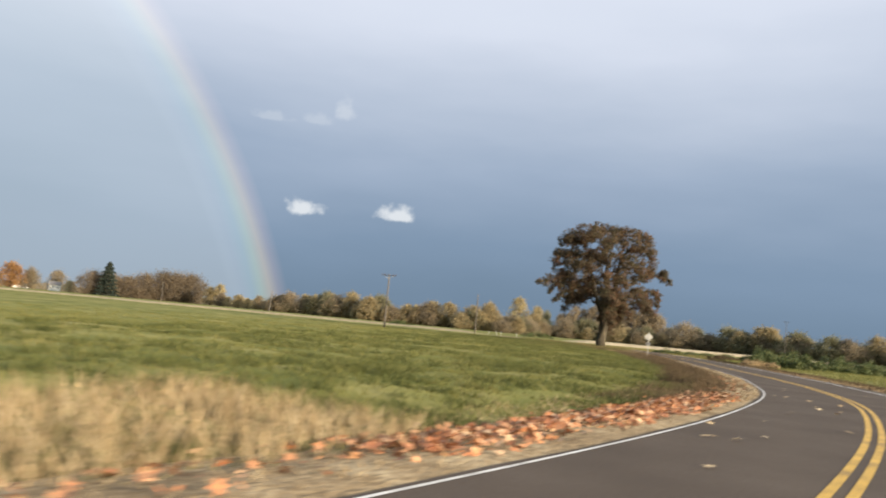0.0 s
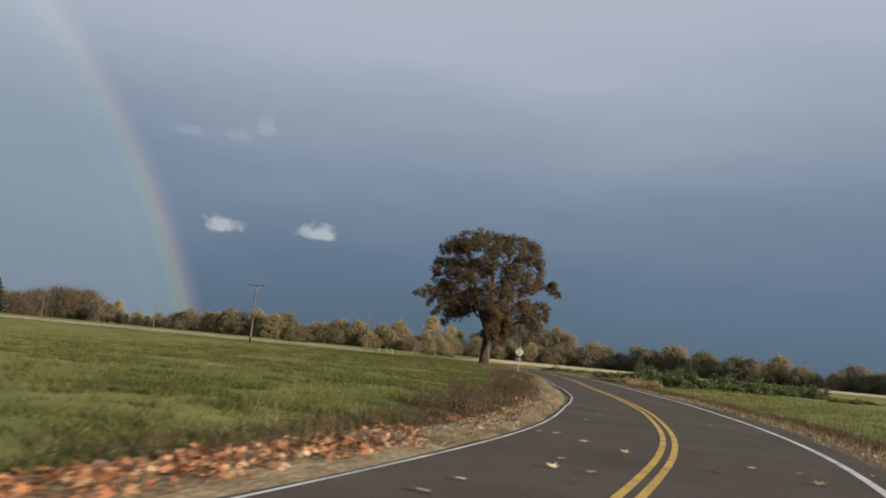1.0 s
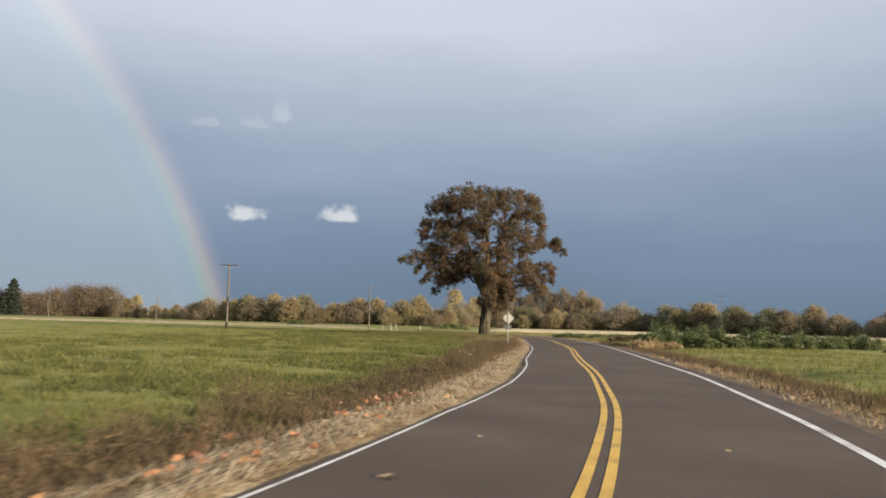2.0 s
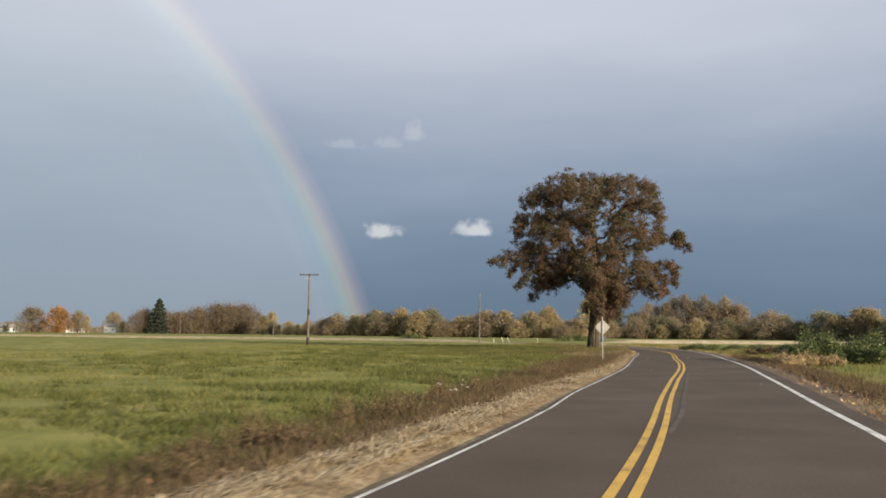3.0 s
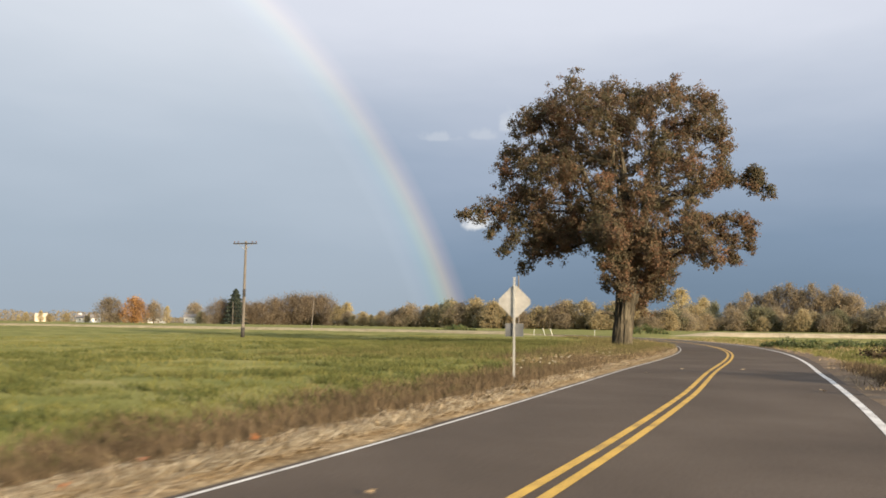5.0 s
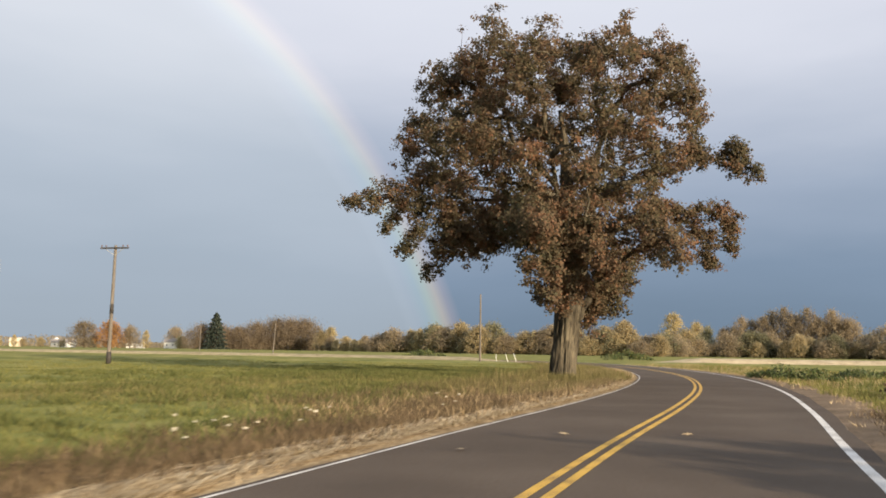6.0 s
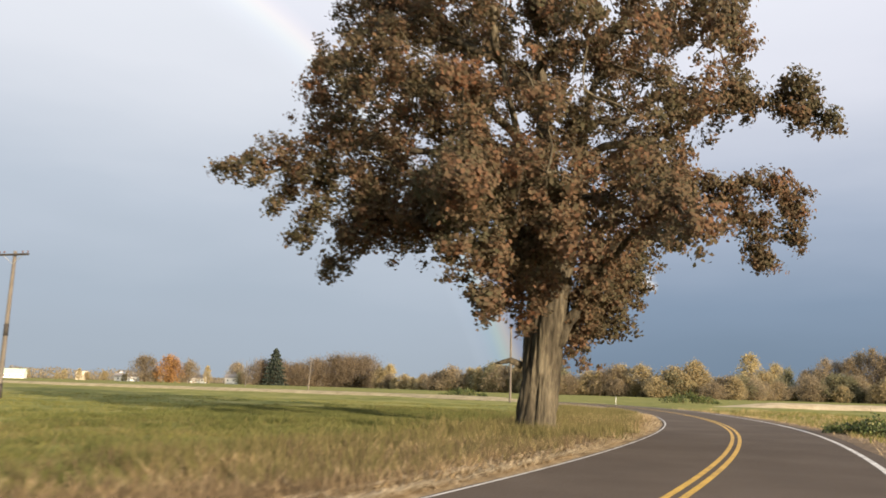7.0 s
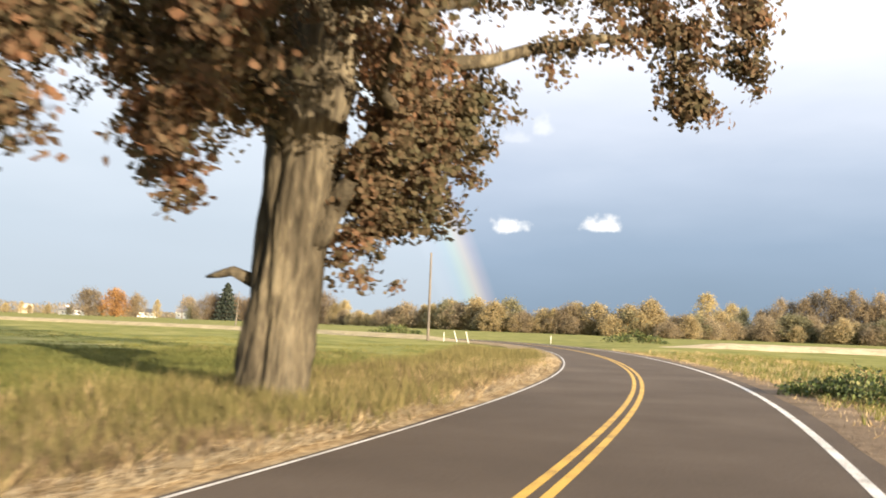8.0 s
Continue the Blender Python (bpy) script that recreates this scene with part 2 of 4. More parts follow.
ROOF = material("grey_roof", [(0.14, 0.13, 0.125), (0.24, 0.225, 0.21)], 1, 0.8, 0.3)
GREEN_ROOF = material("pale_green_roof", [(0.3, 0.42, 0.33), (0.42, 0.54, 0.45)], 1, 0.5, 0.1)
GLASS_DARK = material("window_glass", [(0.02, 0.025, 0.03), (0.04, 0.045, 0.05)], 3, 0.08, 0, spec=0.6)
UMBEL = material("cream_umbel", [(0.36, 0.34, 0.27), (0.5, 0.48, 0.4)], 6, 0.8, 0)
CREAM_WALL = material("cream_boards", [(0.45, 0.38, 0.28), (0.58, 0.5, 0.38)], 0.8, 0.8, 0.1, stretch=(0.3, 0.3, 4))
WHITE_POST = material("white_post", [(0.66, 0.66, 0.64), (0.8, 0.8, 0.78)], 6, 0.5, 0.05)


# ------------------------------------------------------------------ mesh helpers
class Build:
    """Collects vertices and faces for one mesh."""

    def __init__(self):
        self.v, self.f = [], []

    def add(self, verts, faces):
        n = len(self.v)
        self.v.extend(tuple(p) for p in verts)
        self.f.extend(tuple(i + n for i in f) for f in faces)

    def box(self, centre, size, turn=None):
        x, y, z = (s / 2 for s in size)
        c = Vector(centre)
        q = [Vector(p) for p in ((-x, -y, -z), (x, -y, -z), (x, y, -z), (-x, y, -z), (-x, -y, z), (x, -y, z), (x, y, z), (-x, y, z))]
        self.add([c + (turn @ p if turn else p) for p in q], [(0, 3, 2, 1), (4, 5, 6, 7), (0, 1, 5, 4), (1, 2, 6, 5), (2, 3, 7, 6), (3, 0, 4, 7)])

    def tube(self, pts, radii, segs=8, cap=True, rough=0.0):
        pts = [Vector(p) for p in pts]
        rings = []
        side = None
        for i, p in enumerate(pts):
            d = (pts[min(i + 1, len(pts) - 1)] - pts[max(i - 1, 0)]).normalized()
            if side is None:
                side = d.orthogonal().normalized()
            side = (side - d * side.dot(d)).normalized()
            other = d.cross(side)
            ring = []
            for k in range(segs):
                a = 2 * math.pi * k / segs
                r = radii[i]
                if rough:
                    w = side * math.cos(a) + other * math.sin(a)
                    r *= 1 + rough * noise.noise((w * 1.6) + Vector((0, 0, p.z * 0.35))) + 0.5 * rough * noise.noise(w * 4.5 + Vector((3, 0, p.z * 0.5))) + 0.9 * rough * (abs(noise.noise(w * 11 + Vector((7, 0, p.z * 0.7)))) - 0.3)
                ring.append(p + (side * math.cos(a) + other * math.sin(a)) * r)
            rings.append(ring)
        verts = [p for ring in rings for p in ring]
        faces = [(i * segs + k, i * segs + (k + 1) % segs, (i + 1) * segs + (k + 1) % segs, (i + 1) * segs + k) for i in range(len(rings) - 1) for k in range(segs)]
        if cap:
            faces += [tuple(range(segs))[::-1], tuple((len(rings) - 1) * segs + k for k in range(segs))]
        self.add(verts, faces)

    def mesh(self, name, mat, smooth=False):
        me = bpy.data.meshes.new(name)
        me.from_pydata([tuple(p) for p in self.v], [], self.f)
        me.materials.append(mat)
        if smooth:
            me.polygons.foreach_set("use_smooth", [True] * len(me.polygons))
        me.update()
        return me


def poly_mesh(name, verts, mat):
    """A mesh of loose flat pieces: verts is an array (pieces, corners, 3)."""
    n, k, _ = verts.shape
    me = bpy.data.meshes.new(name)
    me.vertices.add(n * k)
    me.vertices.foreach_set("co", verts.astype(np.float32).ravel())
    me.loops.add(n * k)
    me.loops.foreach_set("vertex_index", np.arange(n * k, dtype=np.int32))
    me.polygons.add(n)
    me.polygons.foreach_set("loop_start", np.arange(0, n * k, k, dtype=np.int32))
    me.polygons.foreach_set("loop_total", np.full(n, k, dtype=np.int32))
    me.materials.append(mat)
    me.update(calc_edges=True)
    return me


def part(name, data, parent, label=""):
    ob = new(name, data)
    ob.parent = parent
    return tagged(ob, label)


def empty(name, at=(0, 0, 0), turn=0.0, label="", category="", group=""):
    ob = new(name)
    ob.matrix_world = pose(*at, 0, 0, turn)
    return tagged(ob, label, category, group)


def unit(a):
    return a / np.maximum(np.linalg.norm(a, axis=-1, keepdims=True), 1e-9)


def leaves(centres, size, rng, droop=0.0, slim=0.55):
    """Diamond-shaped, slightly folded leaves at the centres, turned at random."""
    n = len(centres)
    u = unit(rng.normal(size=(n, 3)) - np.array([0, 0, droop]))
    w = unit(np.cross(u, rng.normal(size=(n, 3))))
    up = np.cross(u, w)
    s = (size * rng.uniform(0.65, 1.35, n))[:, None]
    q = np.stack([centres - u * s * 0.5, centres + w * s * slim * 0.5 + up * s * 0.12, centres + u * s * 0.5, centres - w * s * slim * 0.5 + up * s * 0.12], 1)
    return q


def facing_leaves(centres, away, size, rng, wild=1.6):
    """Leaf clumps that mostly face outwards."""
    n = len(centres)
    nrm = unit(unit(away) + rng.normal(0, wild, (n, 3)))
    u = unit(np.cross(nrm, rng.normal(size=(n, 3))))
    w = np.cross(nrm, u)
    s = (size * rng.uniform(0.5, 1.4, n))[:, None]
    return np.stack([centres - u * s * 0.5 - w * s * 0.25, centres + w * s * 0.55, centres + u * s * 0.5 - w * s * 0.25], 1)


def in_ball(n, rng, shell=0.5):
    """Points in a unit ball, more of them towards its skin."""
    d = unit(rng.normal(size=(n, 3)))
    return d * (rng.uniform(0, 1, n) ** shell)[:, None]


# ------------------------------------------------------------------ road plan
CENTRE = [(-75, -96), (-37, -48), (-8.2, -10), (-1.2, 0), (2.0, 5), (5.1, 10), (8.0, 15), (10.6, 20), (13.0, 25), (15.0, 30), (16.6, 35), (18.06, 40), (19.22, 45), (20.35, 50), (21.34, 55), (22.25, 60), (24.2, 70), (26.1, 80), (27.7, 90), (29.1, 100), (30.7, 110), (32.0, 120), (32.8, 130), (33.1, 140), (32.8, 150), (31.9, 160), (30.5, 170), (28.6, 180), (26.1, 190), (24.6, 195), (20.5, 206), (14, 217), (4, 226), (-10, 233), (-32, 239), (-70, 244), (-150, 250), (-300, 258), (-600, 270)]
LEFT_EDGE, RIGHT_EDGE = -3.0, 3.85
LEFT_LINE, RIGHT_LINE = -2.9, 3.36


def centre_line(step=1.0):
    pts = np.array(CENTRE, float)
    out = []
    for i in range(1, len(pts) - 2):
        a, b, c, d = pts[i - 1:i + 3]
        n = max(2, int(np.linalg.norm(c - b) / step))
        for t in np.arange(n) / n:
            out.append(0.5 * (2 * b + (c - a) * t + (2 * a - 5 * b + 4 * c - d) * t * t + (3 * b - a - 3 * c + d) * t ** 3))
    return np.array(out)


LINE = centre_line()
for _ in range(6):
    LINE[1:-1] = 0.25 * LINE[:-2] + 0.5 * LINE[1:-1] + 0.25 * LINE[2:]
ALONG = unit(np.gradient(LINE, axis=0))
ACROSS = np.stack([ALONG[:, 1], -ALONG[:, 0]], 1)          # to the right of the way


def off_road(x, y):
    """Signed distance from the road's middle, right positive."""
    p = np.stack([np.ravel(x), np.ravel(y)], 1)
    best = np.empty(len(p))
    for i in range(0, len(p), 4000):
        q = p[i:i + 4000, None, :] - LINE[None]
        k = np.argmin((q ** 2).sum(2), 1)
        v = q[np.arange(len(k)), k]
        best[i:i + 4000] = np.sign((v * ACROSS[k]).sum(1)) * np.linalg.norm(v, axis=1)
    return best.reshape(np.shape(x))


def smooth(a, b, v):
    t = np.clip((v - a) / (b - a), 0, 1)
    return t * t * (3 - 2 * t)


def ground_z(x, y, d=None):
    x, y = np.asarray(x, float), np.asarray(y, float)
    d = off_road(x, y) if d is None else d
    out = np.maximum(LEFT_EDGE - d, d - RIGHT_EDGE)           # metres beyond the asphalt
    z = -0.14 + 0.1 * smooth(-0.3, 0.15, out)
    z -= 0.16 * smooth(0.8, 2.6, out) * (1 - smooth(3.2, 6.5, out))
    roll = 0.07 * np.sin(x * 0.31 + 1.3 * np.sin(y * 0.17)) * np.sin(y * 0.27 + x * 0.05) + 0.04 * np.sin(x * 0.9 + y * 0.6) * np.sin(y * 1.1)
    return z + (roll + 0.03) * smooth(1.5, 6, out)


def spot(s, d):
    """Plan place at s metres along y (by the road's own line) and d metres off its middle."""
    k = np.searchsorted(LINE[:300, 1], s).clip(0, 299)
    return LINE[k] + ACROSS[k] * np.asarray(d)[..., None]


def strip(name, d0, d1, z, mat, i0=0, i1=None, cols=2, ragged=0.0, lie=False, label="", seed=0, drift=None):
    """A band along the road between two offsets."""
    rng = np.random.default_rng(seed)
    ln, ac = LINE[i0:i1], ACROSS[i0:i1]
    n = len(ln)
    wob = np.convolve(rng.normal(size=n + 8), np.ones(5) / 5, "same")[4:n + 4] * ragged
    grid = []
    for c in range(cols):
        f = c / (cols - 1)
        d = d0 + (d1 - d0) * f + wob * f + (0 if drift is None else np.interp(ln[:, 1], *drift) * (ln[:, 0] > -20))
        p = ln + ac * d[:, None]
        zz = ground_z(p[:, 0], p[:, 1], d) + z if lie else np.full(n, z)
        grid.append(np.column_stack([p, zz]))
    v = np.stack(grid, 1).reshape(-1, 3)
    b = Build()
    b.add(v, [(i * cols + c, i * cols + c + 1, (i + 1) * cols + c + 1, (i + 1) * cols + c) if d1 > d0 else (i * cols + c, (i + 1) * cols + c, (i + 1) * cols + c + 1, i * cols + c + 1) for i in range(n - 1) for c in range(cols - 1)])
    ob = new(name, b.mesh(name, mat, True))
    return tagged(ob, label, name.split("_")[-1] if "_" in name else name, kind="structure")


def ticks(lo, hi, step, far, grow=1.35):
    a = list(np.arange(lo, hi + step / 2, step))
    s = step
    while a[-1] < far:
        s *= grow
        a.append(a[-1] + s)
    s = step
    while a[0] > -far:
        s *= grow
        a.insert(0, a[0] - s)
    return np.array(a)


def build_ground():
    xs, ys = ticks(-42, 62, 0.8, 4600), ticks(-12, 232, 0.8, 4600)
    X, Y = np.meshgrid(xs, ys, indexing="ij")
    Z = ground_z(X, Y)
    far = smooth(400, 1500, np.hypot(X, Y))
    Z = Z * (1 - far)
    b = Build()
    m = len(ys)
    idx = np.arange(len(xs) * m).reshape(len(xs), m)
    f = np.stack([idx[:-1, :-1], idx[1:, :-1], idx[1:, 1:], idx[:-1, 1:]], -1).reshape(-1, 4)
    me = bpy.data.meshes.new("ground")
    me.from_pydata(np.stack([X, Y, Z], -1).reshape(-1, 3).tolist(), [], f.tolist())
    me.materials.append(GROUND)
    me.polygons.foreach_set("use_smooth", [True] * len(me.polygons))
    tagged(new("ground", me), "flat green pasture with worn paler patches", "ground", kind="structure")


build_ground()


# the yellow paint wanders a little off the middle
PAINT_DRIFT = ([25, 37, 44, 50, 56, 62, 70, 78, 90, 125, 200], [0.0, -0.1, -0.15, -0.18, -0.2, -0.22, -0.22, -0.12, 0.04, 0.06, 0.0])
EDGE_DRIFT = ([38, 46, 57, 62, 70, 80, 90], [0.0, 0.34, 0.34, 0.17, 0.16, 0.1, 0.0])
RIGHT_DRIFT = ([34, 42, 54, 70, 77, 97, 104, 114, 131], [-0.2, -0.25, -0.05, -0.08, -0.12, 0.18, 0.13, 0.04, 0.0])


def build_road():
    b = Build()
    cols = [LEFT_EDGE - 0.1, LEFT_EDGE, -1.6, 0.0, 1.8, RIGHT_EDGE, RIGHT_EDGE + 0.1]
    rng = np.random.default_rng(3)
    n = len(LINE)
    wob = np.convolve(rng.normal(size=n + 6), np.ones(3) / 3, "same")[3:n + 3] * 0.05
    v = []
    for i in range(n):
        for c, d in enumerate(cols):
            e = d + (wob[i] if c in (0, 1, 5, 6) else 0) + (float(np.interp(LINE[i, 1], *EDGE_DRIFT)) if c < 2 and LINE[i, 0] > -20 else 0)
            v.append((*(LINE[i] + ACROSS[i] * e), -0.09 if c in (0, 6) else 0.0))
    k = len(cols)
    b.add(v, [(i * k + c, i * k + c + 1, (i + 1) * k + c + 1, (i + 1) * k + c) for i in range(n - 1) for c in range(k - 1)])
    road = tagged(new("road", b.mesh("road", ASPHALT)), "dark worn asphalt two-lane country road", "road", kind="structure")
    for name, d, w, mat, label in (("edge_line", LEFT_LINE, 0.06, WHITE_LINE, "worn white painted edge line"), ("edge_line", RIGHT_LINE, 0.15, WHITE_LINE, "white painted edge line"), ("centre_line", -0.12, 0.12, YELLOW_LINE, "yellow painted centre line"), ("centre_line", 0.12, 0.12, YELLOW_LINE, "yellow painted centre line")):
        ob = strip(name, d - w / 2, d + w / 2, 0.004, mat, label=label, drift=PAINT_DRIFT if mat == YELLOW_LINE else EDGE_DRIFT if d < 0 else RIGHT_DRIFT)
        ob.parent = road
        for key in ("category", "kind"):
            del ob[key]


build_road()
ghost = [int(np.searchsorted(LINE[:300, 1], v)) for v in (52, 77)]
strip("old_line", 0.04, 0.14, 0.005, GHOST_LINE, *ghost, label="faded grey trace of an older painted line", drift=([52, 57, 72, 77], [-0.1, 0.12, 0.12, 0.08]))
strip("verge_straw", LEFT_EDGE + 0.36, LEFT_EDGE - 2.3, 0.06, STRAW_GROUND, 60, 420, 5, 0.6, True, "strip of dry straw and litter beside the asphalt", 1)
strip("shoulder_dirt", RIGHT_EDGE + 0.02, RIGHT_EDGE + 2.4, 0.02, DIRT, 60, 420, 5, 0.6, True, "bare brown dirt shoulder beside the asphalt", 2)


def track(name, pts, width, mat, label, z=0.03, crown=0.0):
    """A pale band over the fields, slightly raised."""
    p = np.array(pts, float)
    t = np.linspace(0, len(p) - 1, 60)
    q = np.column_stack([np.interp(t, np.arange(len(p)), p[:, k]) for k in (0, 1)])
    a = unit(np.gradient(q, axis=0))
    c = np.stack([a[:, 1], -a[:, 0]], 1)
    b = Build()
    rng = np.random.default_rng(len(pts))
    rows = []
    ends = smooth(0, 9, np.arange(60)) * smooth(0, 9, 59 - np.arange(60))      # runs out flat at both ends
    for f, h in ((-0.5, -0.1), (-0.3, 0.6), (0, 1), (0.3, 0.6), (0.5, -0.1)):
        e = q + c * (f * width + rng.normal(0, 0.25, len(q)))[:, None]
        rows.append(np.column_stack([e, z - 0.12 * (1 - ends) + crown * h * ends]))
    b.add(np.stack(rows, 1).reshape(-1, 3), [(i * 5 + k, i * 5 + k + 1, (i + 1) * 5 + k + 1, (i + 1) * 5 + k) for i in range(59) for k in range(4)])
    tagged(new(name, b.mesh(name, mat, True)), label, "ground", kind="structure")


track("ground_dry_bank", [(13, 209), (3, 217), (-11, 224), (-33, 230), (-72, 235), (-150, 241), (-330, 250)], 6, DRY_BANK, "low pale bank of dry mown grass along the far road", 0.03, 0.5)
track("ground_pale_track", [(33, 232), (46, 238), (66, 242), (100, 247), (175, 257), (300, 276)], 10, GRAVEL, "pale dry gravel track leading away over the fields", 0.03, 0.75)


# ------------------------------------------------------------------ the oak
def bezier(a, b, sag, n, rng, wiggle):
    a, b = Vector(a), Vector(b)
    m = (a + b) / 2 + Vector(sag)
    out = []
    for i in range(n + 1):
        t = i / n
        p = a * (1 - t) ** 2 + m * 2 * t * (1 - t) + b * t * t
        if 0 < i < n:
            p += Vector(rng.normal(0, wiggle, 3))
        out.append(p)
    return out


# drooping boughs that stand out of the round crown: first and last clump (across, away and up from the foot), their radii, how many
OAK_BOUGHS = [
    (-7.6, -2.0, 11.6, -12.0, -2.5, 9.9, 1.0, 0.55, 6), (-9.6, -2.3, 9.6, -9.9, -2.3, 8.2, 0.45, 0.3, 3), (7.6, -0.4, 13.4, 11.2, -1.0, 12.2, 0.75, 0.5, 6),
    (9.6, -0.8, 13.5, 10.5, -0.9, 13.3, 0.55, 0.45, 2), (5.2, 0.8, 10.0, 10.4, 1.7, 9.7, 0.85, 0.7, 7), (8.5, 1.5, 9.0, 8.7, 1.5, 6.6, 0.6, 0.32, 5),
    (10.2, 1.7, 9.0, 10.5, 1.7, 7.8, 0.5, 0.35, 3),
    (-5.0, 0.2, 19.0, -8.2, -0.4, 16.8, 1.2, 1.0, 4), (-8.7, -0.5, 15.2, -8.8, -1.0, 13.2, 0.95, 0.9, 3),
]
OAK_LOW_BOUGHS = [
    (-6.3, -2.2, 9.2, -7.5, -2.6, 5.9, 1.2, 0.6, 5), (-8.4, -2.2, 9.6, -8.6, -2.4, 7.2, 0.8, 0.5, 4), (-2.4, -6.0, 9.2, -2.0, -9.8, 7.4, 1.1, 0.8, 6), (-3.0, -1.4, 9.8, -6.2, -2.2, 7.8, 1.2, 1.0, 5),
    (-1.7, -7.0, 6.6, -1.6, -7.9, 4.0, 0.85, 0.4, 5), (-3.2, -7.2, 7.8, -2.8, -7.8, 5.8, 0.8, 0.5, 3), (-0.9, -4.4, 7.6, -0.7, -4.9, 4.2, 0.9, 0.42, 5), (3.4, -5.0, 9.0, 4.0, -9.2, 6.2, 1.3, 0.8, 5),
    (0.5, -3.4, 8.8, 0.7, -7.8, 5.8, 1.0, 0.7, 6), (0.2, -5.6, 6.0, 0.3, -6.2, 4.5, 0.65, 0.4, 3), (-0.3, -2.2, 7.4, -1.6, -2.6, 5.2, 0.9, 0.5, 3),
    (1.6, 0.5, 3.4, 3.3, 1.6, 7.6, 0.75, 1.4, 6), (2.8, 0.9, 4.3, 4.0, 1.5, 7.2, 0.7, 0.85, 5), (2.2, -0.3, 4.9, 2.9, -0.3, 7.4, 0.8, 1.1, 3),
]
OAK_HIGH_BOUGHS = [(-1.8, 0.0, 19.7, 3.2, 0.3, 19.5, 1.1, 1.0, 6), (4.6, 0.0, 19.6, 7.2, 0.2, 18.6, 1.0, 0.8, 4), (7.5, 0.3, 17.2, 7.9, 0.0, 14.4, 0.8, 0.7, 4)]
OAK_SIZE = 1.15


def oak_leaves(centres, out, size, rng):
    """Lobed-looking six-cornered leaves of one bunch, lying mostly like shingles over it."""
    n = len(centres)
    nrm = unit(unit(np.asarray(out)) + [0, 0, 0.25] + rng.normal(0, 0.5, (n, 3)))
    u = unit(np.cross(nrm, rng.normal(size=(n, 3))))
    w = np.cross(nrm, u)
    s = (size * rng.uniform(0.65, 1.35, n))[:, None]
    corners = ((-0.55, 0.0, 0.0), (-0.12, 0.3, 0.07), (0.2, 0.36, 0.09), (0.55, 0.0, -0.08), (0.2, -0.36, 0.09), (-0.12, -0.3, 0.07))
    return np.stack([centres + s * (a * u + b * w + c * nrm) for a, b, c in corners], 1)


def oak_clumps(rng):
    """Leaf clumps of the crown as rows of centre and radius: a broad dome with a rough underside, and the drooping boughs."""
    out = []
    for _ in range(60000):
        if len(out) == 240:
            break
        x, y, z = rng.uniform(-9.6, 9), rng.uniform(-9.5, 7.5), rng.uniform(5.6, 21.2)
        r = math.hypot(x / (8.8 if x < 0 else 7.9), y / (8.6 if y < 0 else 7.0))
        if r > 1:
            continue
        top = 11.5 + 7.9 * math.sqrt(max(0.0, 1 - r ** 8)) + 1.0 * noise.noise(Vector((x * 0.4, y * 0.4, 5)))
        floor_z = 7.9 + 4.0 * float(smooth(0.75, 1.0, r)) + 1.2 * noise.noise(Vector((x * 0.4, y * 0.4, 9)))
        if x > 3.8:
            floor_z += 2.6
        elif y > 3:
            floor_z += 1.2
        if y < -1 and -0.6 < x < 3.6 and (x > 1.3 or y > -3.6):
            floor_z = max(floor_z, 7.6)
        elif y < -6 and abs(x) < 4:
            floor_z -= 1.6
        if not floor_z < z < top:
            continue
        # sparse inside, with a clear space about the trunk
        deep = min(top - z, z - floor_z + 1.0, (1 - r) * 8.6)
        if (deep > 2.2 and rng.uniform() < 0.82) or (math.hypot(x, y) < 2.4 and z < 9.5 and not (x > 0.9 and y > -0.6)):
            continue
        rad = rng.uniform(0.85, 1.4) * (0.8 if deep < 0.6 else 1.0)
        if any((x - c[0]) ** 2 + (y - c[1]) ** 2 + (z - c[2]) ** 2 < (0.58 * (rad + c[3])) ** 2 for c in out):
            continue
        out.append((x, y, z, rad, 0))
    for x0, y0, z0, x1, y1, z1, r0, r1, n in OAK_BOUGHS + OAK_LOW_BOUGHS + OAK_HIGH_BOUGHS:
        for i in range(n):
            t = i / max(1, n - 1)
            j = rng.normal(0, 0.22, 3)
            out.append((x0 + (x1 - x0) * t + j[0], y0 + (y1 - y0) * t + j[1], z0 + (z1 - z0) * t + j[2] * 0.7, r0 + (r1 - r0) * t, 1))
    c = np.array(out)
    c[:, :2] = np.column_stack([0.98 * c[:, 0] - 0.19 * c[:, 1], 0.19 * c[:, 0] + 0.98 * c[:, 1]])
    return c


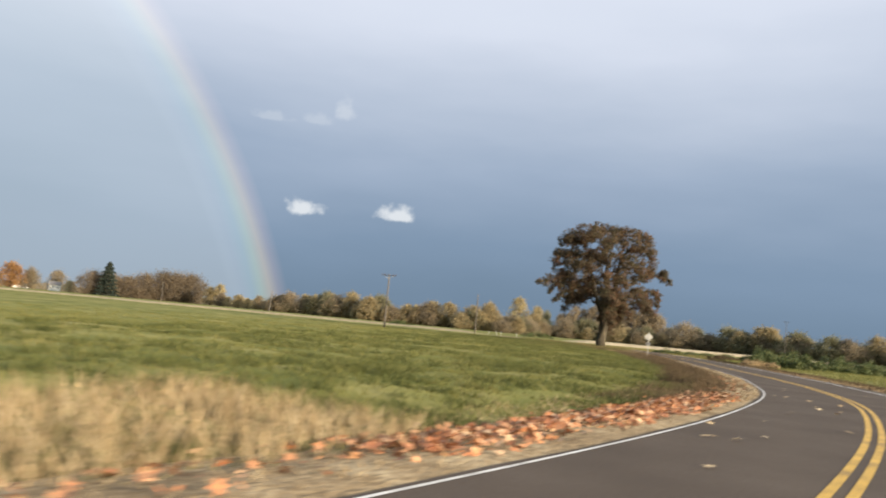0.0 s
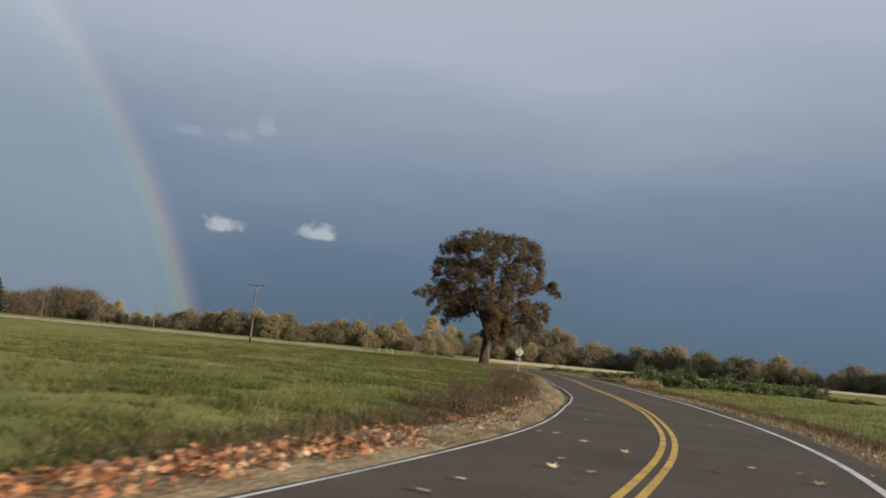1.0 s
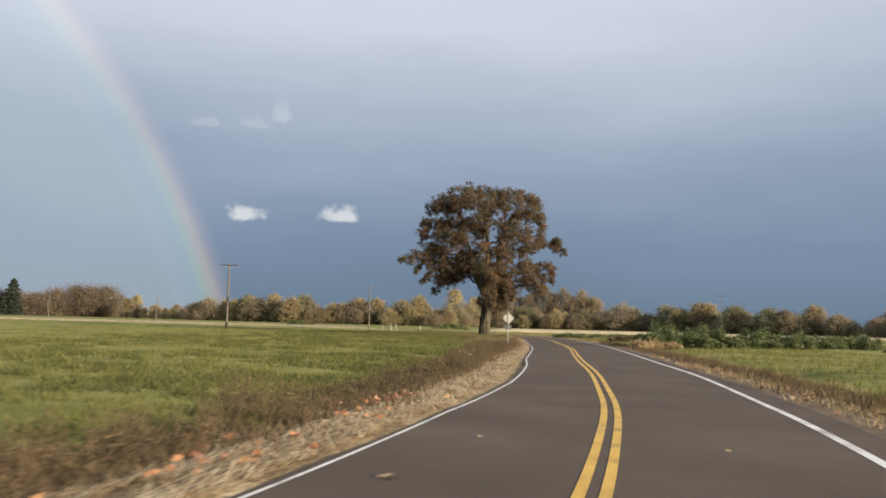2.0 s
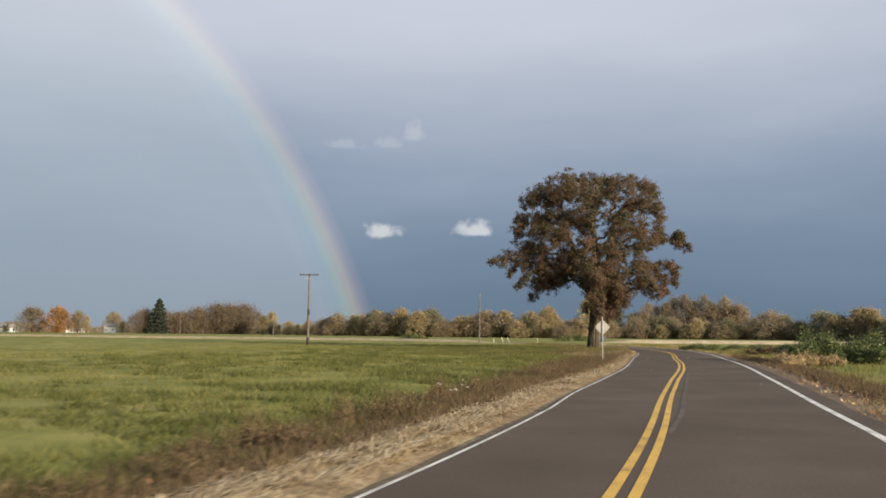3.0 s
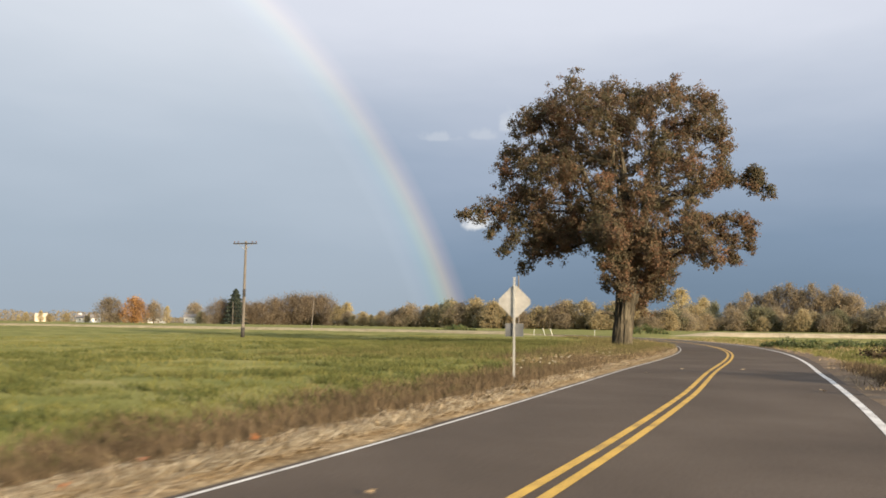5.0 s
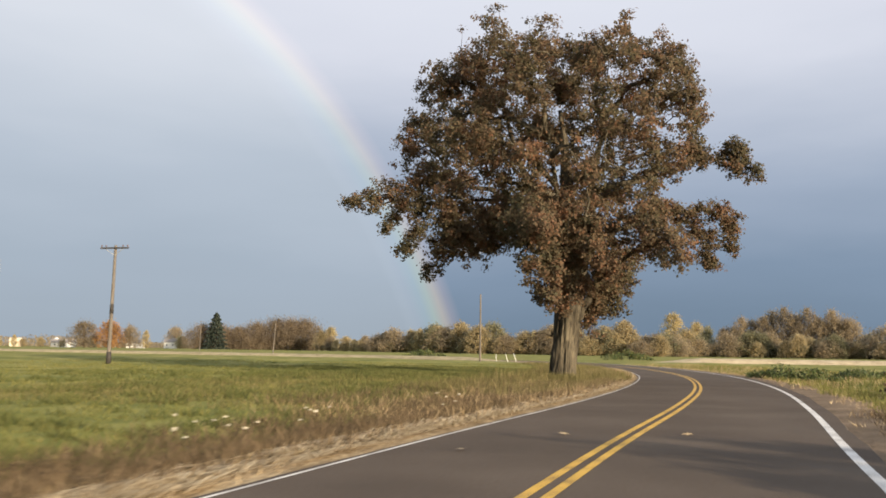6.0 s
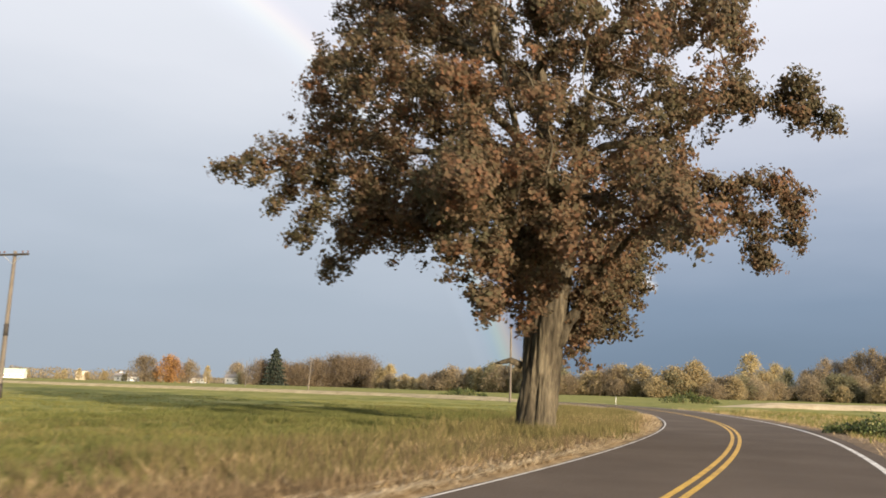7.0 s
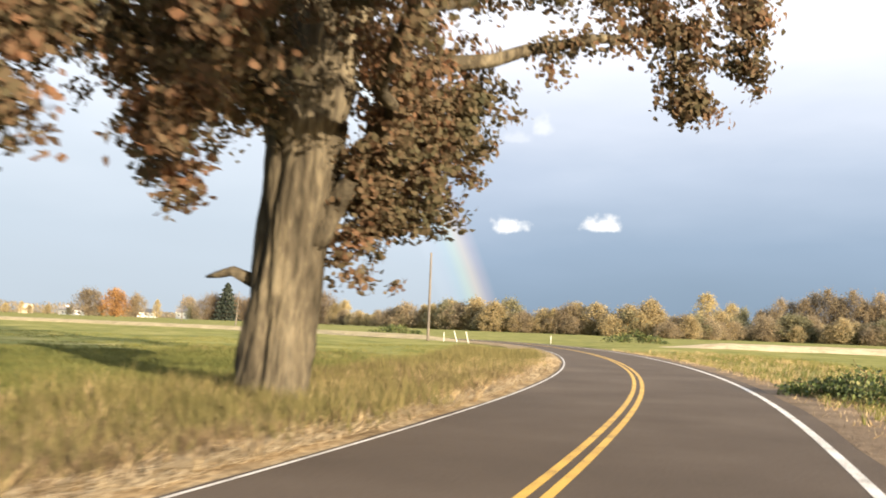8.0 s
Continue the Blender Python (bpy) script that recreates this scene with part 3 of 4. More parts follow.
def build_oak(at):
    rng = np.random.default_rng(11)
    tree = empty("oak_tree", at, 0, "large old oak in brown and rust autumn leaf beside the road", "tree")
    # trunk with flared foot and fluted bark, going on as the leader
    spine = [(0, 0, -0.25), (0.0, 0, 0.15), (0.02, 0, 0.5), (0.06, 0, 1.0), (0.12, 0, 1.8), (0.2, 0, 2.7), (0.26, 0, 3.6), (0.32, 0.02, 4.4), (0.36, 0.05, 5.2), (0.4, 0.05, 6.2), (0.3, 0.1, 8.0), (0.15, 0.05, 10.0), (0.1, 0, 12.0), (-0.2, 0, 14.4)]
    rad = [0.88, 0.77, 0.71, 0.71, 0.68, 0.69, 0.74, 0.78, 0.74, 0.6, 0.46, 0.34, 0.22, 0.08]
    spine, rad = [tuple(OAK_SIZE * v for v in p) for p in spine], [1.05 * v for v in rad]
    fine_s, fine_r = [], []
    for i in range(len(spine) - 1):
        for t in (0, 0.25, 0.5, 0.75):
            fine_s.append(Vector(spine[i]).lerp(Vector(spine[i + 1]), t))
            fine_r.append(rad[i] * (1 - t) + rad[i + 1] * t)
    b = Build()
    b.tube(fine_s, fine_r, 96, rough=0.24)
    part("trunk", b.mesh("trunk", BARK, True), tree, "thick furrowed grey-brown trunk")
    b = Build()
    b.tube([(-0.6, -0.1, 2.6), (-1.05, -0.15, 2.8), (-1.35, -0.2, 2.72), (-1.65, -0.2, 2.66)], [0.16, 0.12, 0.08, 0.03], 8, rough=0.2)
    part("broken_branch", b.mesh("broken_branch", BARK, True), tree, "short broken bare stub")
    stems = [[Vector(p) for p in spine[7:]]]
    for foot, knee, top, r0 in (((0.55, 0, 5.2), (1.5, 0.1, 8.2), (2.3, 0.2, 15.5), 0.5), ((-0.1, 0, 5.6), (-1.6, 0.2, 9.0), (-3.6, 0.4, 16.5), 0.44), ((0.7, 0.0, 3.4), (1.6, 0.2, 5.0), (2.6, 0.5, 8.2), 0.3), ((0.3, -0.3, 5.4), (0.2, -2.2, 8.0), (-0.4, -5.0, 13.0), 0.36)):
        b = Build()
        rise = bezier(foot, top, tuple(1.3 * (k - (f + t) / 2) for f, k, t in zip(foot, knee, top)), 12, rng, 0.1)
        b.tube(rise, [r0 * (1 - 0.8 * i / 12) for i in range(13)], 20, rough=0.2)
        part("main_limb", b.mesh("main_limb", BARK, True), tree, "heavy furrowed rising limb")
        stems.append(rise)
    clumps = oak_clumps(rng)
    # neighbouring clumps share a bough
    heads = [0]
    gap = np.full(len(clumps), 1e9)
    for _ in range(45):
        gap = np.minimum(gap, np.linalg.norm(clumps[:, :3] - clumps[heads[-1], :3], axis=1))
        heads.append(int(np.argmax(gap)))
    owner = np.argmin(np.linalg.norm(clumps[:, None, :3] - clumps[None, heads, :3], axis=2), 1)
    qs = []
    for k in range(len(heads)):
        mine = clumps[owner == k]
        if not len(mine):
            continue
        mid = mine[:, :3].mean(0)
        reach = math.hypot(mid[0], mid[1])
        want = max(4.8, mid[2] - 0.14 * reach - 0.6)
        base = min((p for s in stems for p in s), key=lambda p: (p.z - want) ** 2 + 0.35 * ((p.x - mid[0]) ** 2 + (p.y - mid[1]) ** 2))
        r0 = min(0.2, 0.07 + 0.008 * reach + 0.005 * len(mine))
        limb = bezier(base, mid, (mid[0] * 0.1, mid[1] * 0.1, 0.5 + 0.07 * reach), 10, rng, 0.16)
        b = Build()
        b.tube(limb, [r0 * (1 - 0.75 * i / 10) for i in range(11)], 9, rough=0.18)
        joined = []
        for cx, cy, cz, cr, loose in sorted(mine.tolist(), key=lambda q: np.linalg.norm(np.array(q[:3]) - mid)):
            c = np.array([cx, cy, cz])
            near = min([tuple(p) for p in limb[4:]] + joined, key=lambda p: np.linalg.norm(np.array(p) - c))
            joined.append((cx, cy, cz))
            r1 = max(0.03, r0 * 0.3)
            arm = bezier(near, c, (0, 0, 0.15), 5, rng, 0.08)
            b.tube(arm, [r1 * (1 - 0.6 * i / 5) for i in range(6)], 6, cap=False, rough=0.15)
            n = int(9 + (21 if loose else 17) * cr ** 2)
            d = unit(rng.normal(size=(n, 3)) + [0, 0, 0.15])
            ends = c + d * (cr * rng.uniform(0.35, 1.12, n) ** 0.7)[:, None] * [1, 1, 0.82]
            # hanging fringe below the clump
            hang = rng.uniform(size=n) < 0.16
            ends[hang] = c + np.column_stack([rng.normal(0, 0.5 * cr, hang.sum()), rng.normal(0, 0.5 * cr, hang.sum()), -cr * rng.uniform(0.6, 1.35, hang.sum())])
            for i, p in enumerate(ends):
                if not loose and (noise.noise(Vector(p) * 0.9 + Vector((7, 3, 1))) < -0.05 or (p[2] > 8 and noise.noise(Vector((p[0] * 0.6, p[1] * 0.07, p[2] * 0.62 + 3))) < -0.1)):
                    continue
                if i % 3 == 0:
                    b.tube(bezier(arm[int(rng.integers(2, 6))], p, (0, 0, 0.1), 3, rng, 0.05), [0.018, 0.015, 0.011, 0.006], 4, cap=False)
                m = int(rng.integers(20, 34))
                q = p + rng.normal(0, 1, (m, 3)) * [0.15, 0.15, 0.125]
                qs.append(oak_leaves(q, (p - c) / cr + (c - [0, 0, 12]) * 0.05, 0.15, rng))
        for j in range(3, 11):
            for _ in range(6):
                m = int(rng.integers(14, 26))
                way = rng.normal(0, 1, 3)
                qs.append(oak_leaves(np.array(limb[j]) + way * 0.3 + rng.normal(0, 1, (m, 3)) * 0.16, way, 0.14, rng))
        part("limb", b.mesh("limb", BARK, True), tree)
    part("crown", poly_mesh("crown", np.concatenate(qs), OAK_LEAF), tree, "dense brown, olive and rust oak leaves with gaps")
    return tree


build_oak((25.9, 133.5, float(ground_z(25.9, 133.5))))


# ------------------------------------------------------------------ other trees
def crown_tree(name, rng, mat, height, width, label, blobs=9, n=900, leaf=0.62, low=0.2, open_top=False, group="far autumn trees"):
    tree = empty(name, (0, 0, 0), 0, label, "tree", group)
    b = Build()
    b.tube([(0, 0, -0.3), (0.05, 0, height * 0.25), (-0.05, 0.05, height * 0.5), (0, 0, height * 0.85)], [0.3, 0.24, 0.15, 0.03], 7, rough=0.2)
    cs, outs = [], []
    lobes = [(rng.uniform(0, 2 * math.pi), rng.uniform(0.78, 1.1)) for _ in range(5)]
    per = n // blobs
    for i in range(blobs):
        f = low + (0.97 - low) * ((i + rng.uniform(0, 1)) / blobs) ** 0.9
        a = rng.uniform(0, 2 * math.pi)
        lobe, size = min(lobes, key=lambda q: abs(math.sin((q[0] - a) / 2)))
        span = width * 0.5 * size * min(1.0, 0.5 + 2.0 * f) * (1 - f ** 3.2) ** 0.75
        q = span * rng.uniform(0.0, 1.0) ** 0.55
        c = np.array([q * math.cos(a), q * math.sin(a), height * f * (0.9 + 0.14 * size)])
        r = width * rng.uniform(0.05, 0.12)
        if i % 9 == 0:
            b.tube(bezier((0, 0, height * max(0.12, f - 0.25)), c, (0, 0, 0.3), 3, rng, 0.1), [0.13, 0.1, 0.07, 0.03], 3, cap=False)
        cs.append(rng.normal(0, 0.6, (per, 3)) * [r, r, r * 1.5] + c)
        outs.append(rng.normal(0, 0.6, (per, 3)) + np.array([math.cos(a), math.sin(a), 0.5]) * 0.7)
    part("trunk", b.mesh("trunk", FAR_BARK, True), tree)
    part("crown", poly_mesh("crown", facing_leaves(np.concatenate(cs), np.concatenate(outs), leaf, rng), mat), tree)
    return tree


def conifer_tree(rng, height, width):
    tree = empty("conifer_tree", (0, 0, 0), 0, "tall dark green conifer standing above the far trees", "tree")
    b = Build()
    b.tube([(0, 0, -0.3), (0, 0, height * 0.5), (0, 0, height)], [0.4, 0.25, 0.03], 7)
    part("trunk", b.mesh("trunk", FAR_BARK, True), tree)
    f = rng.uniform(0.0, 1.0, 2600) ** 1.25
    a = rng.uniform(0, 2 * math.pi, 2600)
    tier = 0.75 + 0.25 * np.sin(f * 55)
    r = width * 0.5 * (1 - f) ** 0.6 * tier * rng.uniform(0.3, 1.0, 2600) ** 0.5 + 0.1
    c = np.column_stack([r * np.cos(a), r * np.sin(a), height * (0.07 + 0.92 * f) - r * 0.2])
    part("crown", poly_mesh("crown", leaves(c, 1.5, rng, 0.5, 0.6), CONIFER), tree)
    return tree


KINDS = {}


def make_kinds():
    rng = np.random.default_rng(5)
    for key, mat, label, h, w, n, low in (
        ("brown", BROWN_CROWN, "round brown-leaved autumn tree on the far field edge", 11, 12, 2200, 0.06),
        ("gold", GOLD_CROWN, "golden-brown autumn tree in the far hedgerow", 10, 9, 1700, 0.05),
        ("pale", PALE_CROWN, "tall pale yellow poplar above the far hedgerow", 15, 8.5, 1800, 0.06),
        ("dark", DARK_CROWN, "broad dark brown autumn tree in a far copse", 13, 19, 5200, 0.0),
        ("orange", ORANGE_CROWN, "bright orange maple by the far farmhouses", 10, 9, 1700, 0.06),
        ("green", GREEN_CROWN, "dull green tree in the far hedgerow", 9, 10, 1700, 0.04),
        ("tall", BROWN_CROWN, "tall brown cottonwood in a far copse", 18, 11, 2200, 0.04),
    ):
        KINDS[key] = [crown_tree({"brown": "autumn_tree", "gold": "autumn_tree", "pale": "poplar_tree", "orange": "maple_tree", "dark": "autumn_tree", "green": "hedgerow_tree", "tall": "cottonwood_tree"}[key], rng, mat, h * s, w, label, 170 + 20 * i, int(n * 2.6), 0.42, low) for i, s in enumerate((1.0, 0.9))]


make_kinds()
BASE_HEIGHT = {"brown": 11, "gold": 10, "pale": 15, "orange": 10, "dark": 13, "green": 9, "tall": 18}
used = set()


def plant(key, x, y, height, wide=1.0, rng=np.random.default_rng(77)):
    src = KINDS[key][int(rng.integers(0, 2))]
    s = height / BASE_HEIGHT[key]
    m = pose(x, y, 0.0, 0, 0, float(rng.uniform(0, 360)))
    if src.name in used:
        ob = copy_thing(src, m)
    else:
        ob = src
        used.add(src.name)
        ob.matrix_basis = m
    ob.scale = (s * wide, s * wide, s)
    return ob


LEFT_TREES = [
    ("brown", -319, 562, 16.0, 1.35), ("orange", -303, 566, 18.0, 1.3), ("brown", -294, 575, 15.0, 1.0), ("pale", -333, 655, 13.0, 1.1), ("brown", -335, 700, 16.5, 1.1),
    ("green", -300, 650, 9.5, 1.0), ("dark", -281, 647, 16.5, 1.2), ("dark", -272, 655, 18.5, 1.2), ("dark", -260, 664, 17.0, 1.2), ("dark", -248, 670, 18.5, 1.2),
]
COPSE_TREES = [
    ("dark", -236, 680, 21.5, 1.2), ("dark", -226, 685, 23.5, 1.2), ("dark", -215, 688, 21.5, 1.2), ("pale", -180, 651, 18.5, 1.3), ("gold", -188, 653, 14.0, 1.2),
    ("pale", 64, 700, 29.5, 1.35), ("pale", 80, 702, 26.0, 1.1), ("green", 86, 686, 19.0, 0.8), ("tall", 92, 645, 20.0, 1.0), ("tall", 103, 643, 24.5, 1.1),
]
RIGHT_TREES = [
    ("tall", 116, 641, 28.0, 1.1), ("tall", 129, 639, 30.0, 1.1), ("tall", 142, 636, 29.5, 1.1), ("tall", 155, 634, 28.5, 1.1), ("brown", 165, 632, 23.0, 0.9),
    ("gold", 107, 632, 12.0, 1.0), ("gold", 122, 624, 11.5, 1.0), ("green", 175, 628, 15.0, 1.2), ("tall", 110, 650, 23.0, 1.3), ("tall", 123, 648, 28.5, 1.3),
    ("tall", 136, 646, 29.5, 1.3), ("tall", 149, 643, 28.0, 1.3), ("brown", 160, 640, 22.5, 1.0), ("brown", 98, 652, 18.0, 1.1),
]
for row in (LEFT_TREES, COPSE_TREES, RIGHT_TREES):
    for key, x, y, h, w in row:
        plant(key, x, y, h, w)


def hedgerow(x0, y0, x1, y1, count, keys, low, high, seed, deep=10):
    rng = np.random.default_rng(seed)
    for i in range(count):
        t = (i + rng.uniform(0.1, 0.9)) / count
        plant(keys[int(rng.integers(0, len(keys)))], x0 + (x1 - x0) * t + rng.normal(0, 2), y0 + (y1 - y0) * t + rng.uniform(-deep, deep), low + (high - low) * rng.uniform(0, 1) ** 2.2, rng.uniform(1.1, 1.8))


MIXED = ("brown", "gold", "gold", "green", "pale", "brown", "gold")
hedgerow(-182, 645, -112, 580, 22, ("gold", "brown", "gold", "pale"), 6.5, 12.0, 1)
hedgerow(-118, 574, -64, 550, 20, MIXED, 8.0, 16.0, 2)
hedgerow(-66, 540, 44, 515, 54, MIXED, 7.5, 17.5, 3)
hedgerow(42, 518, 64, 570, 11, MIXED, 7.5, 15.0, 4)
hedgerow(62, 595, 180, 568, 38, ("gold", "green", "brown", "brown", "gold"), 7.5, 14.5, 5)
hedgerow(172, 570, 345, 390, 66, ("brown", "green", "brown", "gold", "green"), 9.0, 18.0, 6)
hedgerow(-460, 560, -335, 604, 14, ("pale", "gold", "pale"), 5.0, 8.0, 8)
first = conifer_tree(np.random.default_rng(9), 27.0, 22.0)
first.matrix_basis = pose(-266, 640, 0)
for kind_list in KINDS.values():
    for spare in kind_list:
        if spare.name not in used:
            for o in (*spare.children_recursive, spare):
                bpy.data.objects.remove(o)


# low wooded ridge and scrub along the horizon
def far_scrub():
    rng = np.random.default_rng(21)
    n = 60000
    a = np.radians(rng.uniform(-46, 58, n))                   # left of +y positive
    dist = rng.uniform(820, 1060, n)
    top = 7.5 + 2.2 * np.sin(a * 23) + 1.6 * np.sin(a * 57 + 1) + 1.2 * np.sin(a * 131)
    c = np.column_stack([-np.sin(a) * dist, np.cos(a) * dist, 0.2 + rng.uniform(0, 1, n) ** 1.2 * np.maximum(top, 2.0)])
    tagged(new("far_woods", poly_mesh("far_woods", leaves(c, 1.5, rng, 0.0, 0.8), BROWN_CROWN)), "low band of distant brown-green woods", "woods", kind="stuff")


far_scrub()


# ------------------------------------------------------------------ bramble thicket and bushes
def bush(name, at, size, n, mat, label, seed, leaf=0.16, group="roadside thicket"):
    rng = np.random.default_rng(seed)
    ob = empty(name, at, 0, label, "bush", group)
    sx, sy, sz = size
    cs = []
    b = Build()
    for i in range(16):
        u, v = rng.uniform(-0.95, 0.95), rng.uniform(-0.9, 0.9)
        top = sz * (1.05 - 0.62 * u * u - 0.3 * v * v) * rng.uniform(0.55, 1.1)
        c = np.array([u * sx, v * sy, top * 0.62])
        r = np.array([sx * 0.27, sy * 0.3, top * 0.36]) * rng.uniform(0.7, 1.2)
        k = n // 16
        cs.append(in_ball(k, rng, 0.45) * r * rng.uniform(0.75, 1.3, (k, 1)) + c)
        cs.append(in_ball(k // 3, rng, 0.5) * r * [1.2, 1.2, 0.6] + c * [1, 1, 0.45])
        b.tube(bezier((c[0] * 0.6, c[1] * 0.6, -0.1), tuple(c + [rng.normal(0, 0.3), rng.normal(0, 0.3), r[2] * rng.uniform(0.8, 1.7)]), (0.2, 0, 0.3), 5, rng, 0.05), [0.025, 0.022, 0.018, 0.014, 0.01, 0.006], 4, cap=False)
    c = np.concatenate(cs)
    c[:, 2] = np.abs(c[:, 2])
    tagged(part("stem_tangle", b.mesh("stem_tangle", WEED), ob), kind="stuff")
    tagged(part("foliage", poly_mesh("foliage", leaves(c, leaf, rng, 0.1, 0.8), mat), ob), kind="stuff")
    return ob


def build_thicket():
    rng = np.random.default_rng(31)
    for i in range(13):
        t = i / 12
        x, y = 37.2 + 26 * t, 94.5 + 15 * t
        h = (2.5, 1.9, 2.3, 1.6, 2.0)[i % 5] * (1.0 - 0.2 * t)
        bush("bramble_bush", (x + rng.normal(0, 0.7), y + rng.normal(0, 1.0), -0.1), (2.4, 2.4, h), 8000, BRAMBLE, "tangled dark green bramble thicket beyond the shoulder", 40 + i, 0.12)
    for i in range(9):
        x, y = 41 + 4.0 * i + rng.normal(0, 1), 144 + 2.4 * i + rng.normal(0, 1.5)
        bush("low_bush", (x, y, -0.1), (2.6, 2.0, rng.uniform(0.6, 1.1)), 3200, BRAMBLE, "low green roadside bush in rough grass", 70 + i, 0.12, "low bushes")
    for i in range(6):
        bush("dry_bush", (42 + 5.5 * i, 122 + 3.5 * i, -0.1), (2.4, 1.6, 1.0), 1500, WEED, "dry brown scrub in rough grass", 90 + i, 0.14, "dry scrub")
    for i in range(4):
        bush("dry_bush", (33.6 + 1.1 * i + rng.normal(0, 0.4), 90.5 + 0.6 * i + rng.normal(0, 0.6), -0.1), (0.9, 0.8, rng.uniform(0.5, 0.9)), 2600, DRY_GRASS, "tan dried shrub at the foot of the thicket", 130 + i, 0.07, "dry scrub")
    for i in range(7):
        bush("rough_clump", (60 + 5.5 * i + rng.normal(0, 1.5), 92 + 4 * i + rng.normal(0, 3), -0.1), (1.8, 1.4, rng.uniform(0.5, 0.9)), 1500, BRAMBLE if i % 2 else GRASS, "low rough green clump in pale grass", 110 + i, 0.13, "rough clumps")
    bush("dark_bush", (-14.0, 262, 0), (4.2, 2, 1.8), 1500, BRAMBLE, "dark green rounded shrub on the far verge", 99, 0.25, "far shrubs")
    bush("dark_bush", (30, 256, 0), (5.0, 2, 2.2), 1500, BRAMBLE, "dark green rounded shrub on the far verge", 98, 0.25, "far shrubs")


build_thicket()


# ------------------------------------------------------------------ grass, weeds and fallen leaves
def blades(base, height, width, rng, lean=0.35):
    n = len(base)
    a = rng.uniform(0, 2 * math.pi, n)
    w = np.column_stack([np.cos(a), np.sin(a), np.zeros(n)]) * (width * rng.uniform(0.6, 1.4, n))[:, None]
    h = height * rng.uniform(0.55, 1.3, n)
    tip = np.column_stack([rng.normal(0, lean, n) * h, rng.normal(0, lean, n) * h, h])
    return np.stack([base - w, base + w, base + tip], 1)


def scatter(n, rng, s0, s1, d0, d1, bias=None):
    """Places along the road's line between two offsets from its middle."""
    s = rng.uniform(s0, s1, n)
    d = (d0 + (d1 - d0) * rng.uniform(0, 1, n) ** (bias or 1.0))
    p = spot(s, d) + rng.normal(0, 0.3, (n, 2))
    return p


def tufts(p, per, spread, height, width, rng, lean=0.35, sink=0.01, clear=(-3.3, 4.05)):
    d = off_road(p[:, 0], p[:, 1])
    p = p[(d < clear[0]) | (d > clear[1])]
    q = np.repeat(p, per, 0) + rng.normal(0, spread, (len(p) * per, 2))
    d = off_road(q[:, 0], q[:, 1])
    keep = (d < clear[0] + 0.1) | (d > clear[1] - 0.1)
    q, d = q[keep], d[keep]
    base = np.column_stack([q, ground_z(q[:, 0], q[:, 1], d) - sink])
    return blades(base, height, width, rng, lean)


